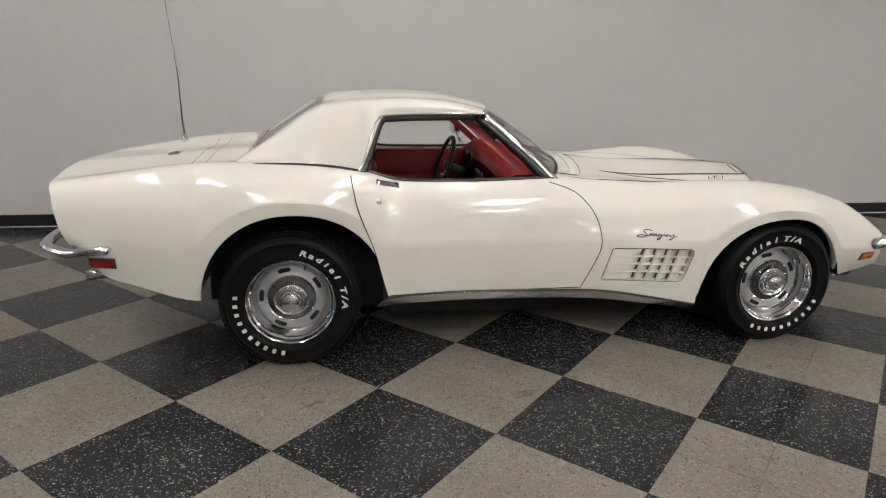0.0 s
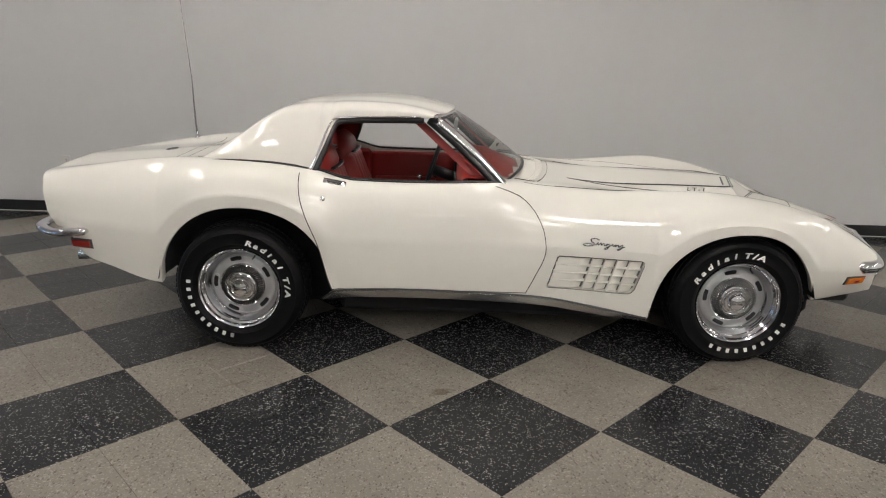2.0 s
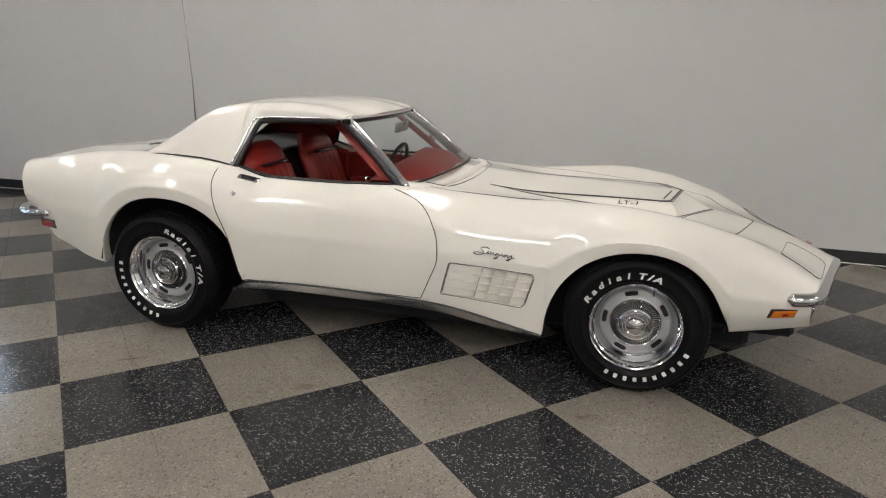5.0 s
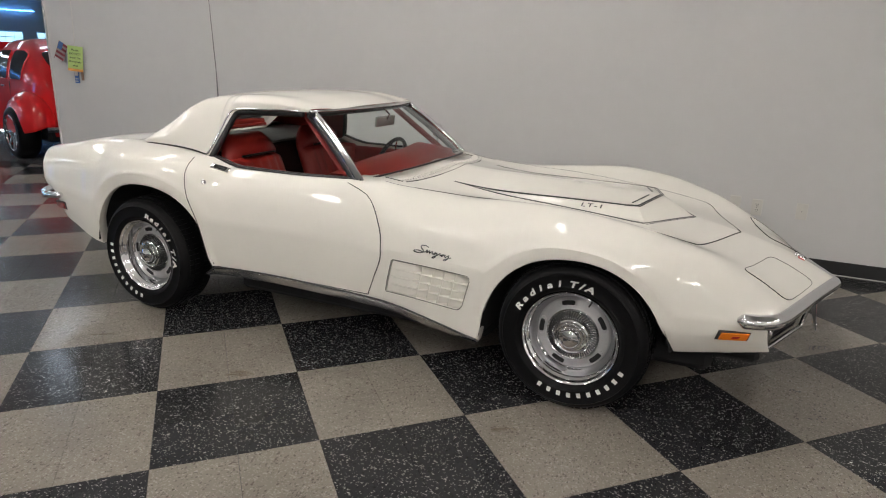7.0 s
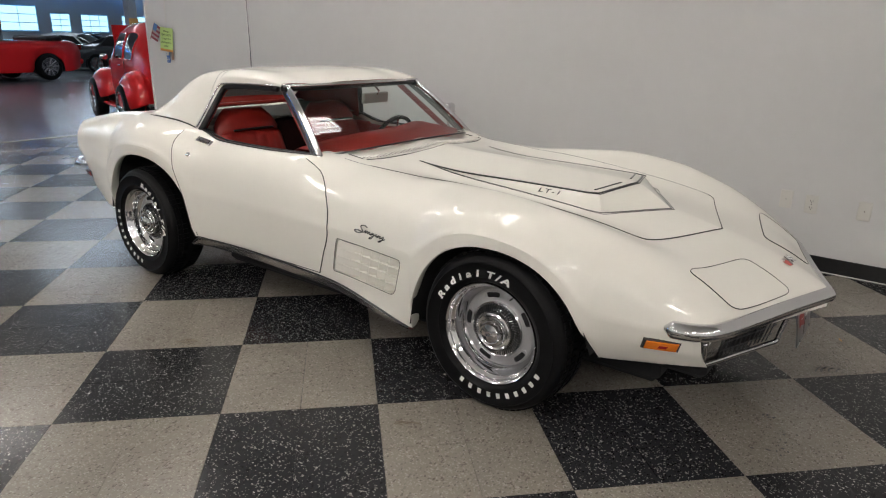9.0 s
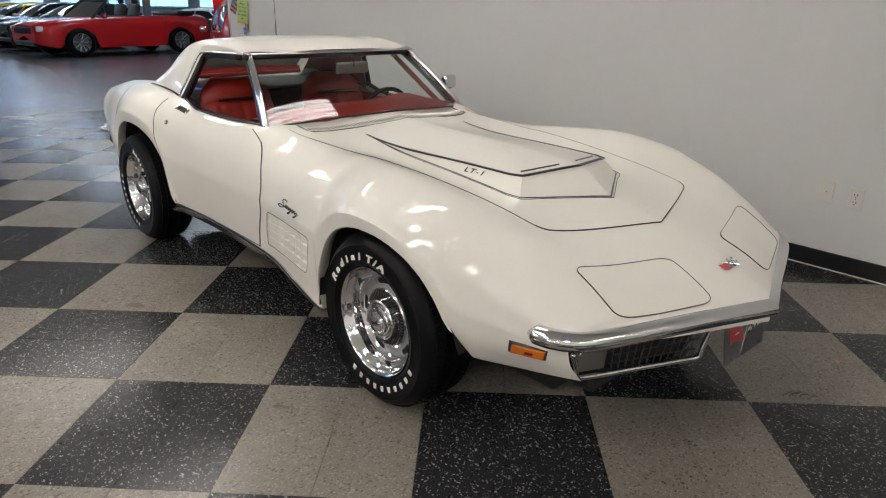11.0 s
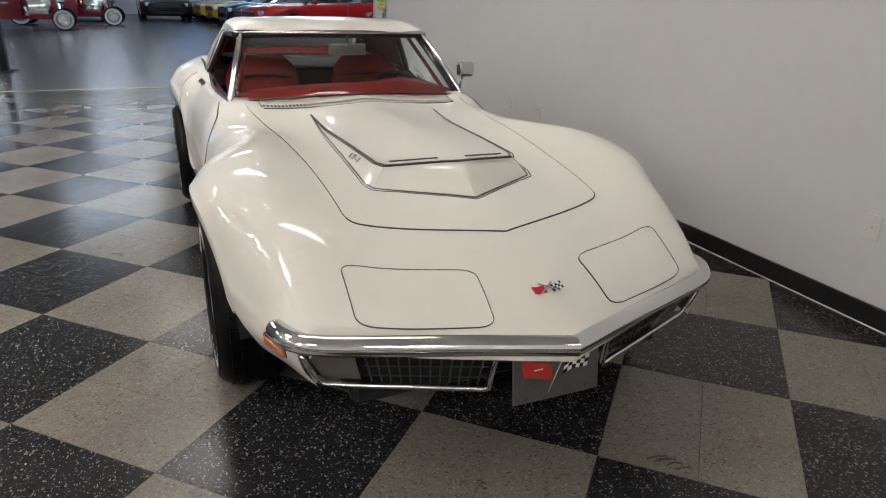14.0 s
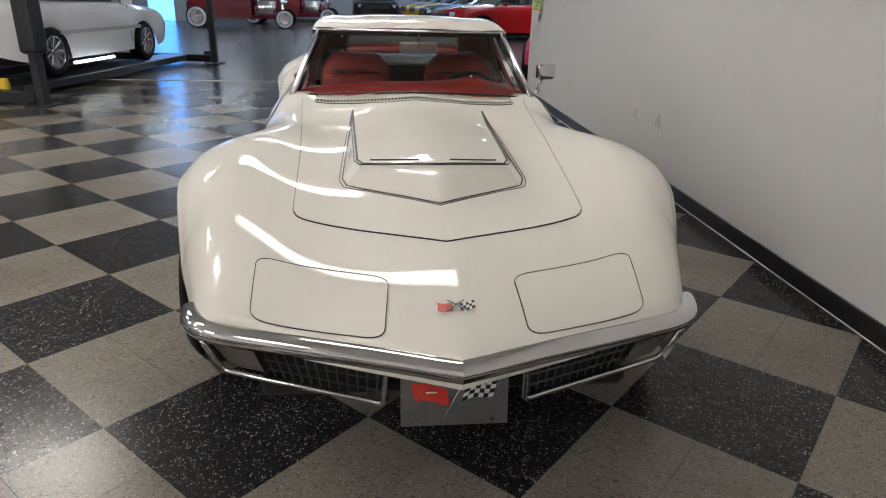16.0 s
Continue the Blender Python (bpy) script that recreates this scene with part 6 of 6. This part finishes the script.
for s in (-1, 1):
    far_wheel(rod, -1.36, s * 0.78, 0.37, 0.24, s, rim_r=0.62, whitewall=True)
    far_wheel(rod, 1.62, s * 0.74, 0.33, 0.16, s, rim_r=0.60, whitewall=True)
    part("headlamp", tube([(1.5, s * 0.42, 0.86), (1.66, s * 0.42, 0.86)], 0.09, sides=14, taper=[0.5, 1]), CHROME, rod, smooth=60)
rod2 = copy_thing(rod, pose(-28.3, -3.6, 0, 0, 0, 88))
tagged(rod2, "dark open-engine roadster behind the red one", "car")


# rounded red coupe from the forties
def bulge(cx, cy, cz, rx, ry, rz, bm, n=18, x_cut=None):
    rows = []
    for i in range(n + 1):
        a = math.pi * i / n
        rows.append([Vector((cx - rx * math.cos(a), cy + ry * math.sin(a) ** 0.8 * math.cos(b), cz + rz * math.sin(a) ** 0.8 * max(-0.25, math.sin(b)))) for b in np.linspace(-0.6, math.pi + 0.6, 20)])
    return grid_mesh(rows, bm)


coupe = thing("vintage_coupe", pose(-8.02, 3.46, 0, 0, 0, 163.5), "shiny red rounded vintage coupe with bulging fenders", "car")
bm = bmesh.new()
rows = []
PROFILE = ((-1.72, 0.55), (-1.55, 0.92), (-1.25, 1.25), (-0.85, 1.48), (-0.4, 1.57), (0.1, 1.56), (0.38, 1.46), (0.62, 1.08), (1.1, 1.02), (1.6, 0.95), (1.85, 0.72))
def cab_row(x):
    """Half a cross section of the coupe's body."""
    zt = keyed(x, PROFILE)
    w = 0.60 * (1 - 0.42 * max(0, (-x - 0.9) / 0.82) ** 2.2) * (1 - 0.40 * max(0, (x - 0.5) / 1.35) ** 1.2)
    tuck = 0.86 if -1.2 < x < 0.5 else 0.9
    pts = [(w * 0.97, 0.30), (w * 1.02, 0.55), (w, min(zt - 0.05, 0.98)), (w * tuck, 0.98 + (zt - 0.98) * 0.6 if zt > 1.02 else zt - 0.03), (w * 0.55, zt - 0.02 if zt > 1.02 else zt), (0, zt + 0.015)]
    return [Vector((x, p[0], p[1])) for p in spline(pts, 4)]


rows = [cab_row(x) for x in np.linspace(-1.72, 1.85, 60)]
for s in (1, -1):
    grid_mesh([[(p.x, p.y * s, p.z) for p in r] for r in rows], bm)
part("body", merged(bm, 0.002), RED, coupe, smooth=60)
for s in (1, -1):
    for cx, rx, rz, cy in ((-1.08, 0.56, 0.44, 0.60), (1.07, 0.53, 0.40, 0.58)):
        bm = bulge(cx, s * cy, 0.45, rx, 0.27, rz, bmesh.new())
        part("fender", merged(bm, 0.002), RED, coupe, "bulging red fender", smooth=60)
    for nm, x0, x1 in (("side_window", -0.92, -0.42), ("door_window", -0.34, 0.26)):
        def on_cab(u, v, lift):
            x = x0 + (x1 - x0) * u
            zt = keyed(x, PROFILE)
            z = 1.02 + (min(1.42, zt - 0.10) - 1.02) * v
            prof = cab_row(x)
            y = next(a.y + (b.y - a.y) * (z - a.z) / max(1e-6, b.z - a.z) for a, b in zip(prof, prof[1:]) if a.z <= z <= b.z)
            return Vector((x, s * (y + lift), z))
        edge_ = rounded([(0, 0), (1, 0), (1, 1), (0, 1)], 6, 0.18)
        c_ = Vector((0.5, 0.5))
        part(nm, grid_mesh([[on_cab(*c_.lerp(p, f), 0.008) for p in edge_ + edge_[:1]] for f in (0.02, 0.4, 0.75, 1)]), CAR_GLASS, coupe, smooth=60)
        part("window_trim", tube([on_cab(*p, 0.006) for p in edge_], 0.012, sides=6, closed=True), RED, coupe, smooth=60)
    part("door_gap", tube([(-0.43, s * 0.612, 0.36), (-0.43, s * 0.608, 1.0)], 0.006, sides=4), SEAM, coupe)
    part("running_board", box((1.1, 0.22, 0.05), (0.0, s * 0.68, 0.30), 0.02), RED, coupe)
    far_wheel(coupe, -1.08, s * 0.73, 0.345, 0.28, s, rim_r=0.70, spokes=8)
    far_wheel(coupe, 1.07, s * 0.75, 0.34, 0.20, s, rim_r=0.70, spokes=8)
    part("tail_lamp", tube([(-1.42, s * 0.66, 0.66), (-1.50, s * 0.67, 0.66)], 0.045, sides=12), RED_LENS, coupe, "round red tail lamp")
    part("side_mirror", box((0.06, 0.12, 0.09), (0.42, s * 0.72, 1.04), 0.03, segments=2), CHROME, coupe, smooth=60)
    part("door_handle", tube([(-0.30, s * 0.63, 0.93), (-0.18, s * 0.64, 0.93)], 0.012, sides=6), CHROME, coupe)
part("rear_glass", grid_mesh([[Vector((x, 0.36 * v * (1 - ((x + 1.17) / 0.2) ** 4) ** 0.5, keyed(x, PROFILE) + 0.022 - 0.02 * v * v)) for v in np.linspace(-1, 1, 9)] for x in np.linspace(-1.365, -0.975, 12)]), CAR_GLASS, coupe, "dark rounded rear window", smooth=60)
part("rear_bumper", tube([(-1.72, -0.62, 0.42), (-1.84, -0.3, 0.42), (-1.86, 0, 0.42), (-1.84, 0.3, 0.42), (-1.72, 0.62, 0.42)], 0.04, sides=8), CHROME, coupe, "chrome rear bumper", smooth=60)
part("underbody", box((3.0, 1.1, 0.2), (0, 0, 0.32), 0.04), WELL, coupe)
part("raised_hood", box((0.56, 0.95, 0.03), (0.70, 0, 1.27), 0.012, turn=Matrix.Rotation(radians(-72), 3, "Y")), RED, coupe, "open red hood standing up")


# bits lying on the tiles
LEAF = material("dry_leaf", (0.30, 0.17, 0.06), 0.8, vary=0.3, scale=60)
SCUFF = material("rubber_scuff", (0.035, 0.033, 0.03), 0.6)
rnd2 = random.Random(11)
for x, y, turn in ((1.30, 1.37, 0.4), (2.30, 0.79, 2.0)):
    bm = grid_mesh([[Vector((0.022 * math.cos(turn) * u - 0.006 * v * math.sin(turn) * (1 - u * u), 0.022 * math.sin(turn) * u + 0.006 * v * math.cos(turn) * (1 - u * u), 0.003 + 0.003 * u * u + 0.002 * v * v)) for u in np.linspace(-1, 1, 7)] for v in (-1, 0, 1)])
    leaf = part("dry_leaf", bm, LEAF)
    leaf.location = (x, y, 0)
    tagged(leaf, "small curled brown leaf on the tiles", "leaf", "leaf bits")
STAIN = material("brown_stain", (0.085, 0.062, 0.032), 0.5, vary=0.4, scale=70)
for cx, cy, n, run, step, mat, label in ((-0.25, -1.26, 7, (0.075, 0.022), (0.004, 0.012), STAIN, "brown rubbed streaks on a light tile"), (-1.19, -1.23, 5, (0.06, 0.03), (0.012, 0.014), STAIN, "brown rubbed streaks on a light tile"),
                                         (2.24, 0.345, 5, (0.012, 0.065), (0.024, 0.016), SCUFF, "dark rubber scuff marks on a light tile"), (1.02, -1.15, 4, (0.05, 0.02), (0.01, 0.016), STAIN, "brown rubbed streaks on a light tile")):
    bm = bmesh.new()
    for k_ in range(n):
        a = Vector((cx + step[0] * k_ + rnd2.uniform(-0.012, 0.012), cy + step[1] * k_ * 0.8, 0.0012))
        d_ = Vector((run[0], run[1], 0)) * rnd2.uniform(0.6, 1.2)
        bend_ = Vector((-d_.y, d_.x, 0)) * rnd2.uniform(0.05, 0.2)
        ribbon([a, a + d_ * 0.3 + bend_ * 0.8, a + d_ * 0.65 + bend_, a + d_], [Vector((0, 0, 1))] * 4, rnd2.uniform(0.003, 0.006), 0.0006, bm)
    tagged(part("scuff_mark", bm, mat), label, "scuff mark", "scuff marks", "stuff")
bm = bmesh.new()
for k_ in range(16):
    q_ = Vector((2.235 + rnd2.gauss(0, 0.045), -0.41 + rnd2.gauss(0, 0.06), 0.0012)) if k_ < 12 else Vector((2.14 + 0.012 * (k_ - 12), -0.195 + rnd2.uniform(-0.006, 0.006), 0.0012))
    ribbon([q_, q_ + Vector((rnd2.uniform(0.004, 0.009), rnd2.uniform(-0.004, 0.004), 0))], [Vector((0, 0, 1))] * 2, rnd2.uniform(0.004, 0.008) * (2.0 if k_ > 11 else 1), 0.0006, bm)
tagged(part("dirt_speck", bm, SCUFF), "dark dirt specks on a light tile", "dirt", kind="stuff")


# ---- floor tiles, the last of the structure ----
GRID_TURN, GRID_X, GRID_Y, CHECK = 45.1, 0.4523, -1.512, 0.6096
TILE = CHECK / 2
floor = tagged(new("floor"), "checkered vinyl tile floor in black and tan, waxed", "floor", kind="structure")
ga = radians(GRID_TURN)


def grid_place(i, j):
    return Vector((math.cos(ga) * i + math.sin(ga) * j + GRID_X, -math.sin(ga) * i + math.cos(ga) * j + GRID_Y, 0))


def tile_bmesh(bm, m):
    s, e = TILE / 2 - 0.0002, 0.0007
    lo = [bm.verts.new(m @ Vector((x * s, y * s, -0.0045))) for x, y in ((-1, -1), (1, -1), (1, 1), (-1, 1))]
    hi = [bm.verts.new(m @ Vector((x * (s - e), y * (s - e), 0))) for x, y in ((-1, -1), (1, -1), (1, 1), (-1, 1))]
    bm.faces.new(hi)
    for k in range(4):
        bm.faces.new((lo[k], lo[(k + 1) % 4], hi[(k + 1) % 4], hi[k]))


piece = {}
for name, mat in (("dark", TILE_DARK), ("light", TILE_LIGHT)):
    b = bmesh.new()
    tile_bmesh(b, Matrix.Identity(4))
    piece[name] = bpy.data.meshes.new("tile")
    b.to_mesh(piece[name])
    b.free()
    piece[name].materials.append(mat)
rest = {"dark": bmesh.new(), "light": bmesh.new()}
cells = []
for i in range(-40, 44):
    for j in range(-40, 44):
        c = grid_place((i + 0.5) * TILE, (j + 0.5) * TILE)
        if c.x < FLOOR_EDGE - 0.3 or c.x > X1 + 0.2 or c.y > 2.3 or c.y < -8.6:
            continue
        kind = "dark" if (i // 2 + j // 2) % 2 == 0 else "light"
        off = max(abs(c.x - 0.7) / 2.9, abs(c.y + 0.9) / 2.0)
        cells.append((off, i, j, kind, c))
cells.sort(key=lambda q: q[0])
rnd = random.Random(5)
for n, (off, i, j, kind, c) in enumerate(cells):
    m = Matrix.Translation(c + Vector((0, 0, rnd.uniform(-0.0004, 0.0004)))) @ Matrix.Rotation(-ga, 4, "Z") @ Matrix.Rotation(rnd.uniform(-0.0015, 0.0015), 4, "X")
    if n < 296:
        t = new("tile", piece[kind])
        t.matrix_basis, t.parent = m, floor
    else:
        tile_bmesh(rest[kind], m)
for kind, mat in (("dark", TILE_DARK), ("light", TILE_LIGHT)):
    b = rest[kind]
    for co, no in (((FLOOR_EDGE, 0, 0), (-1, 0, 0)), ((0, 2.14, 0), (0, 1, 0)), ((X1, 0, 0), (1, 0, 0))):
        bmesh.ops.bisect_plane(b, geom=b.verts[:] + b.edges[:] + b.faces[:], plane_co=co, plane_no=no, clear_outer=True)
    tagged(part("tile_field", b, mat, floor), kind="stuff")
